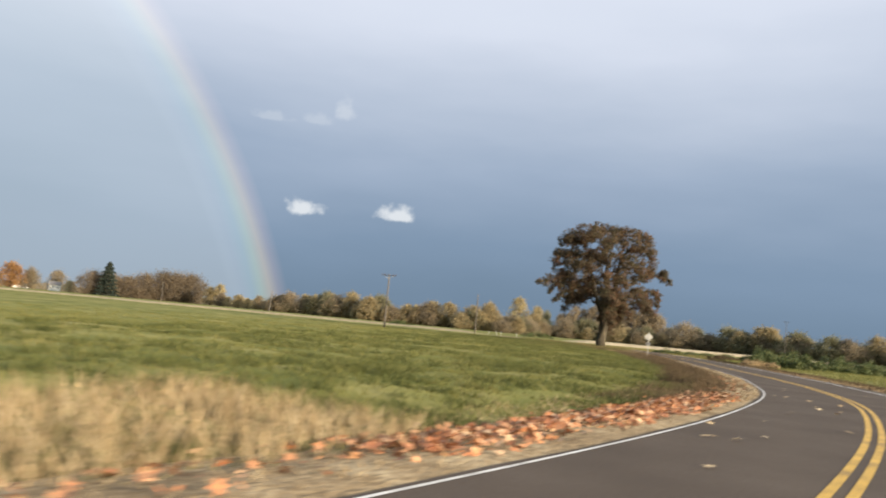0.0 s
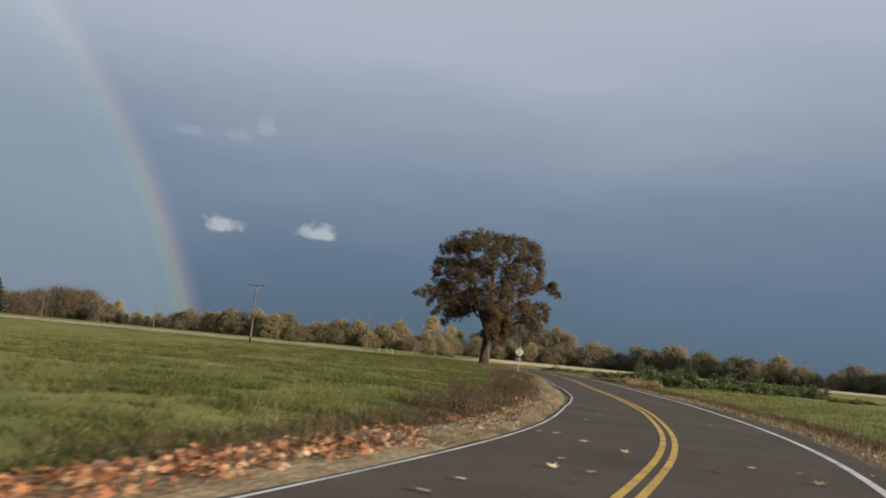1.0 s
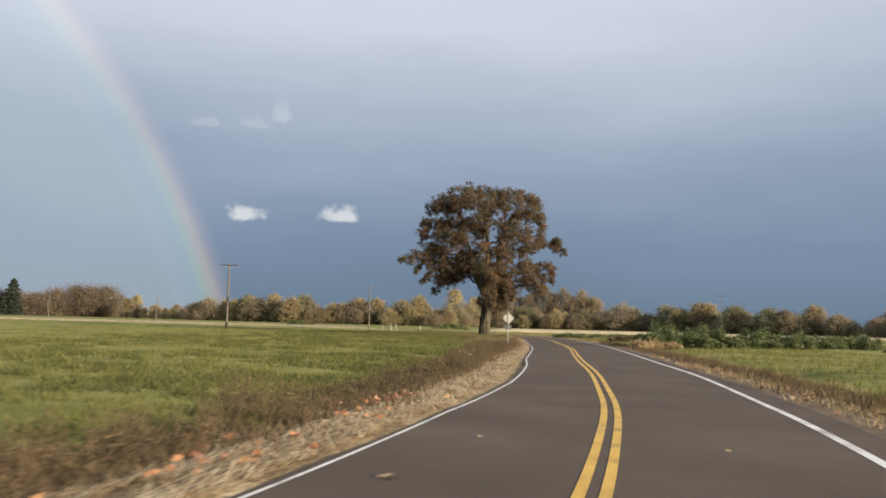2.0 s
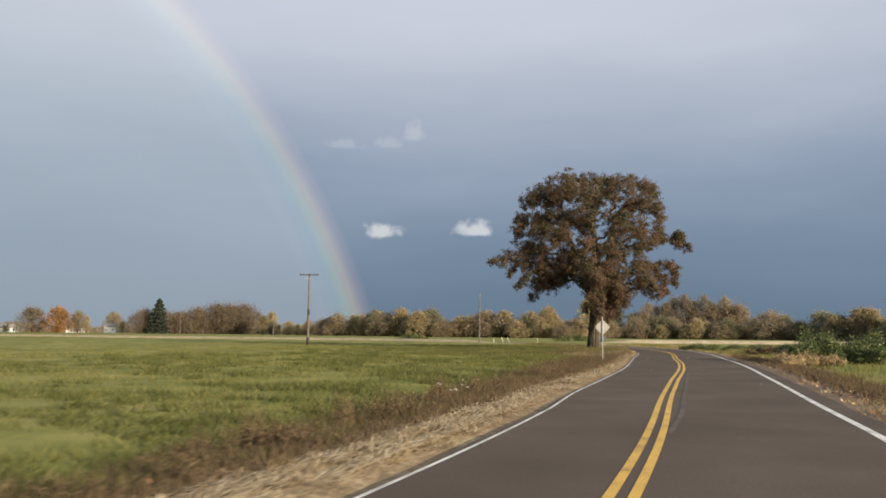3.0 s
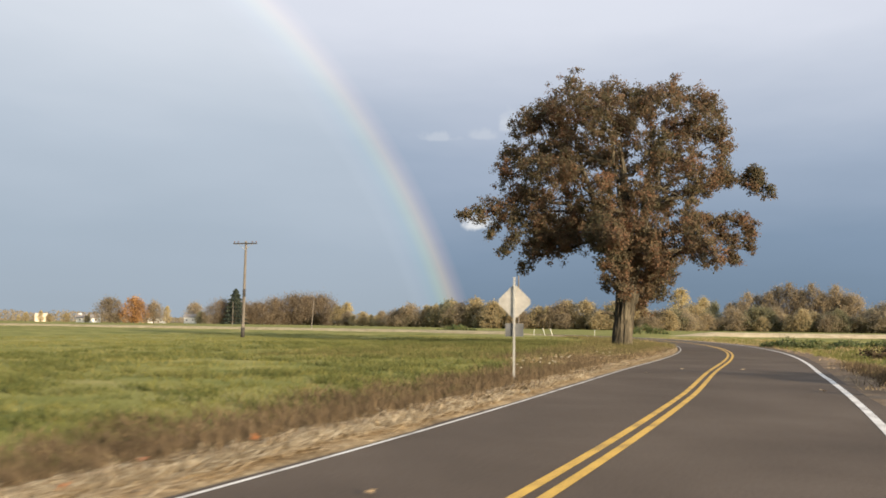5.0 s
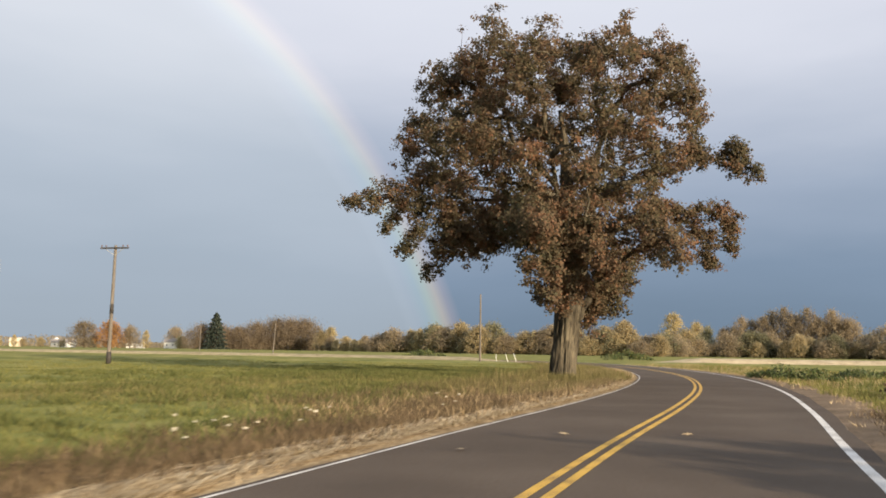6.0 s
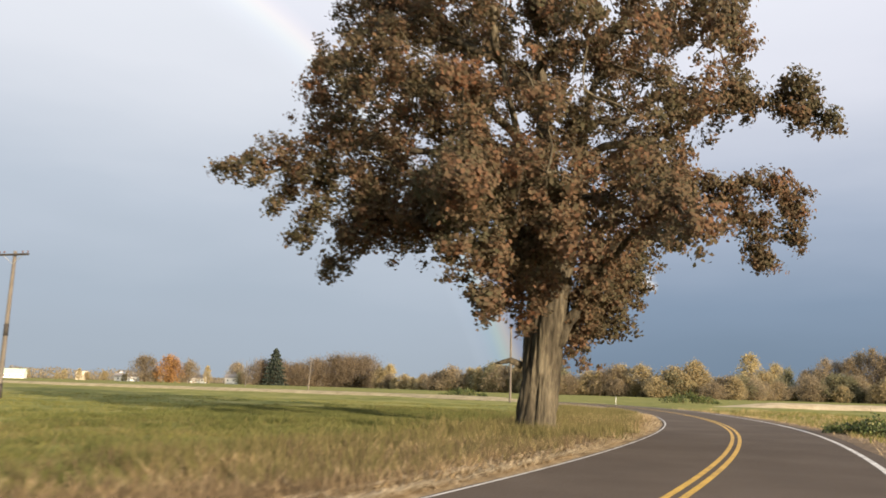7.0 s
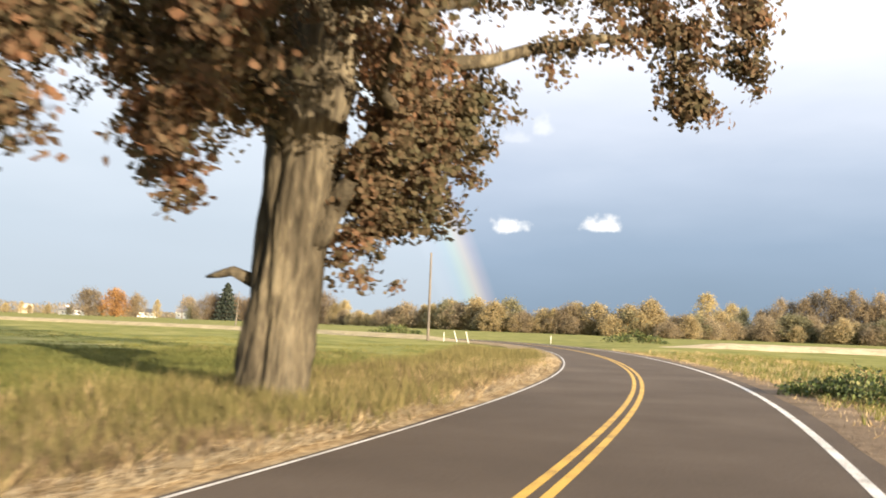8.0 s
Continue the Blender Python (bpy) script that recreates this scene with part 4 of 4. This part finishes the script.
def build_grass():
    rng = np.random.default_rng(51)
    p = scatter(56000, rng, -4, 185, -4.6, -60, 2.0)
    patch = np.array([noise.noise(Vector((x * 0.3, y * 0.3, 0.0))) + 0.5 * noise.noise(Vector((x * 0.9, y * 0.9, 4.0))) for x, y in p])
    p = p[patch + rng.normal(0, 0.12, len(p)) > -0.08]
    q = [tufts(p, 5, 0.12, 0.11, 0.015, rng, 0.7)]
    q.append(tufts(scatter(3600, rng, -4, 150, -5.5, -45, 1.6), 18, 0.28, 0.17, 0.015, rng, 0.7))
    p = scatter(6000, rng, 14, 130, 5.6, 24, 1.5)
    q.append(tufts(p, 6, 0.1, 0.2, 0.016, rng))
    p = scatter(3000, rng, 120, 190, 5.0, 16.0, 1.0)
    q.append(tufts(p, 6, 0.1, 0.3, 0.014, rng))
    near = scatter(5200, rng, 0, 130, -5.4, -34, 1.7)
    near = near[np.array([noise.noise(Vector((x * 0.22, y * 0.22, 11.0))) for x, y in near]) > -0.12]
    # a crowd of the darker tussocks on the pasture left of the oak
    by_oak = np.column_stack([rng.normal(15.5, 4.2, 2600), rng.normal(140, 6.5, 2600)])
    near = np.concatenate([near, by_oak[by_oak[:, 0] < 23.5]])
    tagged(new("grass_tussock", poly_mesh("grass_tussock", tufts(near, 34, 0.2, 0.2, 0.017, rng, 0.8), TUSSOCK)), "darker green tussocks in the pasture, crowded beside the oak", "grass", kind="stuff")
    tagged(new("grass", poly_mesh("grass", np.concatenate(q), GRASS)), "short uneven green pasture grass", "grass", kind="stuff")
    p = scatter(8000, rng, 113, 185, -4.3, -10.0, 1.2)
    q = [tufts(p, 6, 0.1, 0.3, 0.013, rng), tufts(scatter(700, rng, 112, 180, -4.6, -9.0, 1.0), 12, 0.16, 0.5, 0.012, rng, 0.3)]
    q.append(tufts(scatter(7000, rng, 102, 160, -6.5, -22.0, 1.2), 6, 0.16, 0.17, 0.014, rng, 0.5))
    p = np.column_stack([rng.normal(26.6, 2.0, 700), rng.normal(131.6, 2.0, 700)])
    q.append(tufts(p, 8, 0.12, 0.52, 0.013, rng, 0.3))
    tagged(new("rough_grass", poly_mesh("rough_grass", np.concatenate(q), ROUGH_GRASS)), "rough olive-brown unmown grass on the verge", "grass", kind="stuff")
    q = [tufts(scatter(4200, rng, -4, 95, -3.4, -6.8, 1.3), 7, 0.12, 0.14, 0.011, rng, 1.0)]
    q.append(tufts(scatter(1500, rng, -8, 8, -4.8, -9.0, 1.0), 7, 0.12, 0.42, 0.012, rng, 0.4))
    q.append(tufts(scatter(520, rng, 92, 185, -3.5, -5.4, 1.1), 7, 0.1, 0.2, 0.011, rng, 0.5))
    q.append(tufts(scatter(1300, rng, 14, 62, 4.3, 6.4, 1.1), 8, 0.16, 0.16, 0.011, rng, 0.8))
    q.append(tufts(scatter(1900, rng, 102, 160, -4.0, -8.0, 1.2), 7, 0.16, 0.3, 0.011, rng, 0.6))
    q.append(tufts(scatter(1500, rng, 16, 190, 4.4, 8.0, 1.0), 7, 0.14, 0.15, 0.011, rng, 0.6))
    q.append(tufts(scatter(900, rng, 130, 195, 4.8, 14.0, 0.9), 7, 0.14, 0.28, 0.012, rng, 0.4))
    p = np.column_stack([rng.normal(26.0, 1.6, 130), rng.normal(132.2, 1.8, 130)])
    q.append(tufts(p, 7, 0.1, 0.42, 0.011, rng, 0.3))
    tagged(new("dry_grass", poly_mesh("dry_grass", np.concatenate(q), DRY_GRASS)), "tall straw-coloured dry grass along the verges", "grass", kind="stuff")
    q = [tufts(scatter(8600, rng, 18, 150, -4.05, -6.4, 1.2), 8, 0.14, 0.23, 0.012, rng, 0.5), tufts(scatter(3600, rng, 16, 110, 5.0, 6.6, 1.0), 8, 0.12, 0.28, 0.012, rng, 0.5), tufts(scatter(2600, rng, 72, 128, -4.0, -7.4, 1.2), 9, 0.16, 0.3, 0.012, rng, 0.5), tufts(scatter(1500, rng, 104, 150, -4.2, -9.5, 1.1), 9, 0.2, 0.32, 0.012, rng, 0.6)]
    tagged(new("brown_weeds", poly_mesh("brown_weeds", np.concatenate(q), WEED)), "low dead brown weeds between straw and pasture", "weed", kind="stuff")
    # straw lying in thin swathes beside the edge line
    n = 150000
    s_at = rng.uniform(22, 165, n)
    d = -3.04 - 1.25 * rng.beta(1.7, 1.9, n)
    k = np.searchsorted(LINE[:300, 1], s_at).clip(1, 299)
    p = LINE[k] + (LINE[k - 1] - LINE[k]) * rng.uniform(0, 1, (n, 1)) + ACROSS[k] * d[:, None] + rng.normal(0, 0.05, (n, 2))
    d = off_road(p[:, 0], p[:, 1])
    thick = np.array([0.7 * noise.noise(Vector((v * 0.35, w * 1.8, 2))) + 0.7 * noise.noise(Vector((v * 1.5, w * 3, 7))) for v, w in zip(s_at, d)])
    keep = (d < -3.14 - 0.1 * rng.uniform(0, 1, n) + np.interp(p[:, 1], [38, 46, 57, 62, 70, 80, 90], [0.0, 0.3, 0.3, 0.14, 0.13, 0.08, 0.0])) & (thick + rng.normal(0, 0.14, n) > 0.0)
    p, d = p[keep], d[keep]
    n = len(p)
    k = np.searchsorted(LINE[:300, 1], p[:, 1]).clip(0, 299)
    a = np.arctan2(ALONG[k, 1], ALONG[k, 0]) + rng.normal(0, 0.5, n)
    c = np.column_stack([p, ground_z(p[:, 0], p[:, 1], d) + rng.uniform(0.075, 0.13, n)])
    c[:, 2] = np.where(d > -3.14, rng.uniform(0.008, 0.03, n), c[:, 2])
    u = np.column_stack([np.cos(a), np.sin(a), rng.normal(0, 0.12, n)]) * rng.uniform(0.05, 0.22, n)[:, None]
    w = np.column_stack([-np.sin(a), np.cos(a), np.zeros(n)]) * rng.uniform(0.004, 0.009, n)[:, None]
    tagged(new("straw", poly_mesh("straw", np.stack([c - u - w, c - u + w, c + u + w, c + u - w], 1), PALE_STRAW)), "loose pale straw lying along the asphalt edge", "straw", kind="stuff")


build_grass()

LEAF_SHAPE = [(0.0, -0.5), (0.12, -0.18), (0.42, -0.3), (0.3, -0.02), (0.5, 0.22), (0.2, 0.18), (0.0, 0.55), (-0.2, 0.18), (-0.5, 0.22), (-0.3, -0.02), (-0.42, -0.3), (-0.12, -0.18)]


def flat_leaves(c, size, rng, tilt):
    n = len(c)
    a = rng.uniform(0, 2 * math.pi, n)
    nrm = unit(np.column_stack([rng.normal(0, tilt, n), rng.normal(0, tilt, n), np.ones(n)]))
    u = unit(np.cross(nrm, np.column_stack([np.cos(a), np.sin(a), np.zeros(n)])))
    w = np.cross(nrm, u)
    s = (size * rng.uniform(0.6, 1.3, n))[:, None, None]
    sh = np.array(LEAF_SHAPE)
    curl = (np.abs(sh[:, 0]) ** 2 * 0.9)[None, :, None] * rng.uniform(-0.3, 1.0, n)[:, None, None] * nrm[:, None, :]
    return c[:, None, :] + s * (u[:, None, :] * sh[None, :, :1] + w[:, None, :] * sh[None, :, 1:] + curl)


def build_litter():
    rng = np.random.default_rng(61)
    ps = [scatter(4600, rng, 6, 27, -3.5, -4.9, 1.0), scatter(320, rng, -6, 7, -3.6, -4.9, 1.0), scatter(900, rng, 26, 42, -3.9, -5.0, 0.9), scatter(90, rng, 42, 80, -3.6, -5.2)]
    p = np.concatenate(ps)
    d = off_road(p[:, 0], p[:, 1])
    drift = np.array([noise.noise(Vector((x * 0.7, y * 0.45, 6))) for x, y in p])
    keep = (d < -3.3) & (drift + rng.normal(0, 0.1, len(p)) > np.where(p[:, 1] > 26, 0.08, -0.28))
    p, d = p[keep], d[keep]
    c = np.column_stack([p, ground_z(p[:, 0], p[:, 1], d) + rng.uniform(0.04, 0.16, len(p))])
    tagged(new("leaf_litter", poly_mesh("leaf_litter", flat_leaves(c, 0.125, rng, 0.6), MAPLE)), "drift of curled orange and tan maple leaves on the verge", "leaf", kind="stuff")
    p = scatter(620, rng, 10, 75, 4.15, 5.5, 1.2)
    d = off_road(p[:, 0], p[:, 1])
    p, d = p[d > 4.0], d[d > 4.0]
    c = np.column_stack([p, ground_z(p[:, 0], p[:, 1], d) + rng.uniform(0.03, 0.1, len(p))])
    tagged(new("brown_litter", poly_mesh("brown_litter", flat_leaves(c, 0.12, rng, 0.6), DULL_LEAF)), "scattered dull brown and tan fallen leaves on the shoulder", "leaf", kind="stuff")
    # single leaves lying on the asphalt
    shapes = [poly_mesh("fallen_leaf", flat_leaves(np.zeros((1, 3)), 0.17, np.random.default_rng(70 + i), 0.15), PALE_LEAF) for i in range(4)]
    for i in range(44):
        s = rng.uniform(8, 36) if i < 37 else rng.uniform(62, 105)
        d = float(rng.choice([rng.uniform(-2.7, -0.4), rng.uniform(0.5, 3.4)]))
        x, y = spot(np.array([s]), np.array([d]))[0]
        ob = new("fallen_leaf", shapes[i % 4])
        ob.matrix_world = pose(float(x), float(y), 0.035, 0, 0, float(rng.uniform(0, 360)))
        tagged(ob, "curled tan maple leaf lying on the asphalt", "leaf", "leaves on the road")


build_litter()


def weed_clump(rng, height, heads=False):
    ob = empty("weed_clump", (0, 0, 0), 0, "clump of dead brown weed stalks at the field edge", "weed", "weeds on the verge")
    b = Build()
    bits = []
    for i in range(34):
        a, r = rng.uniform(0, 6.3), rng.uniform(0, 0.45)
        p = Vector((r * math.cos(a), r * math.sin(a), -0.05))
        t = p + Vector((rng.normal(0, 0.22), rng.normal(0, 0.22), height * rng.uniform(0.45, 1.1)))
        stem = bezier(p, t, (0, 0, 0.05), 3, rng, 0.03)
        b.tube(stem, [0.008, 0.007, 0.005, 0.003], 3, cap=False)
        for k in range(12):
            f = rng.uniform(0.25, 1.0)
            q = p.lerp(t, f)
            bits.append((q.x + rng.normal(0, 0.07), q.y + rng.normal(0, 0.07), max(0.03, q.z + rng.normal(0, 0.05))))
    tagged(part("stalk_growth", b.mesh("stalk_growth", WEED), ob), kind="stuff")
    tagged(part("dead_foliage", poly_mesh("dead_foliage", leaves(np.array(bits), 0.055, rng, 0.3, 0.35), WEED), ob), kind="stuff")
    return ob


def build_weeds():
    rng = np.random.default_rng(81)
    src = [weed_clump(rng, h) for h in (0.55, 0.75, 1.0)]
    first = [True] * 3
    for i in range(96):
        s, k = (rng.uniform(24, 90), 0 if i % 3 else 1) if i < 76 else (rng.uniform(90, 120), 0)
        d = -rng.uniform(4.7, 6.2)
        if i >= 86:
            s, d, k = rng.uniform(18, 70), rng.uniform(5.4, 7.0), 0
        if i < 9:
            s, d, k = 31 + i * 0.9, -rng.uniform(5.0, 6.6), 2
        x, y = spot(np.array([s]), np.array([d]))[0]
        m = pose(float(x), float(y), float(ground_z(x, y)), 0, 0, float(rng.uniform(0, 360)))
        if first[k]:
            ob, first[k] = src[k], False
            ob.matrix_basis = m
        else:
            ob = copy_thing(src[k], m)
        f = float(rng.uniform(0.6, 1.05))
        ob.scale = (f, f, f)


build_weeds()


def flowering_weed(x, y, seed):
    """A dried umbel plant: stalks with flat pale heads."""
    rng = np.random.default_rng(seed)
    ob = empty("flowering_weed", (x, y, float(ground_z(x, y))), 0, "weed with small white flower heads at the field edge", "weed", "white flowering weeds")
    for i in range(5):
        tip = Vector((rng.normal(0, 0.22), rng.normal(0, 0.22), rng.uniform(0.3, 0.62)))
        b = Build()
        b.tube(bezier((tip.x * 0.3, tip.y * 0.3, -0.03), tip, (0, 0, 0.05), 4, rng, 0.015), [0.006, 0.006, 0.005, 0.004, 0.004], 4)
        stalk = part("stalk", b.mesh("stalk", WEED), ob)
        c = in_ball(22, rng, 0.5) * [0.04, 0.04, 0.012] + np.array(tip)
        part("flower_head", poly_mesh("flower_head", leaves(c, 0.024, rng, 0, 0.9), UMBEL), stalk, "small white flower head")


for i, (s_at, d_at) in enumerate(((57.5, -4.9), (59, -5.3), (97, -5.2), (98.2, -4.8), (96.5, -5.9), (104, -4.6))):
    px, py = spot(np.array([s_at]), np.array([d_at]))[0]
    flowering_weed(float(px), float(py), 300 + i)


# ------------------------------------------------------------------ road sign, poles, posts
def build_sign():
    at = (23.32, 92.5, float(ground_z(23.32, 92.5)))
    ob = empty("road_sign", at, 0, "diamond road sign, bare grey metal back on a post", "sign")
    s = 0.914 / 2 * 1.02
    b = Build()
    m = 0.06
    # diamond plate with clipped corners
    outline = [(-s + m, -m), (-m, -s + m), (m, -s + m), (s - m, -m), (s - m, m), (m, s - m), (-m, s - m), (-s + m, m)]
    outline = [(x * 1.08, y * 1.08) for x, y in outline]
    n = len(outline)
    v = [(x, 0.05, 2.27 + y) for x, y in outline] + [(x, 0.054, 2.27 + y) for x, y in outline]
    b.add(v, [tuple(range(n)), tuple(range(2 * n - 1, n - 1, -1))] + [(i, i + n, (i + 1) % n + n, (i + 1) % n) for i in range(n)])
    plate = part("sign_plate", b.mesh("sign_plate", ALUMINIUM), ob)
    b = Build()
    b.add([(x * 0.98, 0.0575, 2.27 + y * 0.98) for x, y in outline], [tuple(range(n))[::-1]])
    part("sign_face", b.mesh("sign_face", SIGN_FACE), plate, "yellow front of the sign")
    b = Build()
    b.box((0, 0.052, 1.5), (0.5, 0.004, 0.36))
    part("lower_plate", b.mesh("lower_plate", DARK_PLATE), ob, "small dark grey plate below")
    b = Build()
    b.box((0, 0.012, 1.4), (0.05, 0.05, 3.1))
    part("post", b.mesh("post", STEEL_POST), ob, "square galvanised post")
    for z in (1.38, 1.65, 2.1, 2.65):
        b = Build()
        b.tube([(0, -0.03, z), (0, -0.013, z)], [0.016, 0.016], 6)
        part("bolt", b.mesh("bolt", STEEL_POST), ob)


build_sign()


def utility_pole(at, height, arms, label, turn=0.0, wrap=False, lean=0.0):
    ob = empty("utility_pole", at, turn, label, "pole", "poles along the field")
    b = Build()
    zs = np.linspace(-0.3, height, 9)
    b.tube([(lean * z / height, 0, z) for z in zs], [0.16 - 0.055 * z / height for z in zs], 10)
    part("shaft", b.mesh("shaft", POLE_WOOD, True), ob)
    if wrap:
        b = Build()
        b.tube([(0, 0, 0.02), (0, 0, 0.95)], [0.2, 0.19], 10)
        part("base_wrap", b.mesh("base_wrap", DARK_WRAP, True), ob, "dark wrap round the foot")
        b = Build()
        b.tube([(0, 0, height * 0.42), (0, 0, height * 0.5)], [0.15, 0.15], 10)
        part("band", b.mesh("band", DARK_WRAP, True), ob)
    if arms:
        z = height - 0.25
        b = Build()
        b.box((lean, -0.14, z), (arms, 0.1, 0.12))
        arm = part("crossarm", b.mesh("crossarm", DARK_WRAP), ob, "dark timber crossarm")
        for x in (-0.46, -0.3, 0.3, 0.46):
            b = Build()
            b.tube([(lean + x * arms, -0.14, z + 0.05), (lean + x * arms, -0.14, z + 0.13), (lean + x * arms, -0.14, z + 0.16), (lean + x * arms, -0.14, z + 0.24)], [0.02, 0.03, 0.06, 0.04], 8)
            part("insulator", b.mesh("insulator", INSULATOR, True), arm)
        for sgn in (-1, 1):
            b = Build()
            b.tube([(lean + sgn * arms * 0.32, -0.15, z - 0.05), (lean, -0.13, z - 0.6)], [0.02, 0.02], 5)
            part("brace", b.mesh("brace", STEEL_POST), ob)
    return ob


utility_pole((-10.25, 143.4, float(ground_z(-10.25, 143.4))), 9.4, 2.5, "weathered wooden utility pole with a crossarm in the pasture", 0, True)
utility_pole((8.2, 207.0, 0.0), 10.0, 0, "bare slender wooden utility pole by the far road bend")
utility_pole((-62, 289, 0), 8.0, 0, "slightly leaning wooden pole far across the field", 0, False, 0.5)
utility_pole((-129, 371, 0), 9.5, 0, "bare wooden pole far across the field")
utility_pole((176, 420, 0), 19.2, 3.2, "wooden utility pole with a crossarm above the far trees", -20)


def white_post(at, height, lean=0.0):
    ob = empty("marker_post", at, 0, "thin white marker post on the road bend", "post", "white posts at the bend")
    b = Build()
    b.tube([(0, 0, -0.1), (lean * 0.5, 0, height * 0.5), (lean, 0, height)], [0.032, 0.032, 0.032], 8)
    part("shaft", b.mesh("shaft", WHITE_POST, True), ob)


for at, h, lean in (((20.2, 222, 0), 0.95, 0.0), ((13.4, 200, 0), 1.2, -0.4), ((14.5, 200.4, 0), 1.2, -0.35), ((11.4, 202, 0), 1.0, 0.0)):
    white_post(at, h, lean)


# ------------------------------------------------------------------ far farm buildings
def house(name, at, size, turn, wall, roof, label, windows=2):
    ob = empty(name, at, turn, label, "house", "farm buildings across the field")
    w, d, h = size
    b = Build()
    b.box((0, 0, h / 2 - 0.1), (w, d, h + 0.2))
    g = d * 0.32
    b.add([(-w / 2, -d / 2, h), (-w / 2, d / 2, h), (-w / 2, 0, h + g), (w / 2, -d / 2, h), (w / 2, d / 2, h), (w / 2, 0, h + g)], [(0, 2, 1), (3, 4, 5)])
    part("wall", b.mesh("wall", wall), ob)
    b = Build()
    e, o, t = w / 2 + 0.4, d / 2 + 0.4, 0.18
    k = g / (d / 2)
    for s in (-1, 1):
        b.add([(-e, s * o, h - 0.4 * k + 0.01), (e, s * o, h - 0.4 * k + 0.01), (e, 0, h + g + 0.01), (-e, 0, h + g + 0.01), (-e, s * o, h - 0.4 * k + t), (e, s * o, h - 0.4 * k + t), (e, 0, h + g + t), (-e, 0, h + g + t)], [(0, 1, 2, 3), (4, 7, 6, 5), (0, 4, 5, 1), (1, 5, 6, 2), (3, 2, 6, 7), (0, 3, 7, 4)])
    part("roof", b.mesh("roof", roof), ob)
    for i in range(windows):
        x = (i + 0.5) / windows * w - w / 2
        b = Build()
        b.box((x, -d / 2 - 0.02, h * 0.55), (1.2, 0.06, 1.3))
        win = part("window", b.mesh("window", WHITE_POST), ob)
        b = Build()
        b.box((x, -d / 2 - 0.055, h * 0.55), (1.0, 0.02, 1.1))
        part("pane", b.mesh("pane", GLASS_DARK), win)


house("farm_house", (-325, 677, 0), (9, 8, 5.0), 24, WHITE_WALL, ROOF, "small white gabled farmhouse across the field")
house("farm_house", (-350, 668, 0), (13, 8, 4.0), 20, WHITE_WALL, ROOF, "long low white house across the field", 3)
house("barn", (-368, 606, 0), (16, 7, 3.4), 28, WHITE_WALL, ROOF, "long white shed across the field", 3)
house("barn", (-424, 556, 0), (18, 10, 3.2), 34, WHITE_WALL, GREEN_ROOF, "long white building with a pale green roof", 5)
house("shed", (-425, 626, 0), (8, 7, 4.2), 30, CREAM_WALL, CREAM_WALL, "small cream shed with a low gable across the field", 1)
house("barn", (-264, 694, 0), (8, 6, 4.0), 20, WHITE_WALL, ROOF, "white barn between the far trees", 2)


def silo(at):
    """A slim round grain bin with a cone cap."""
    ob = empty("silo", at, 0, "slim white metal grain bin beside the far sheds", "silo", "farm buildings across the field")
    b = Build()
    b.tube([(0, 0, -0.1), (0, 0, 3.4), (0, 0, 6.8)], [1.5, 1.5, 1.5], 20)
    part("bin_wall", b.mesh("bin_wall", WHITE_WALL, True), ob)
    b = Build()
    b.tube([(0, 0, 6.75), (0, 0, 7.7), (0, 0, 7.9)], [1.6, 0.35, 0.3], 20)
    part("cap", b.mesh("cap", STEEL_POST), ob, "grey metal cone cap")


silo((-403, 643, 0))
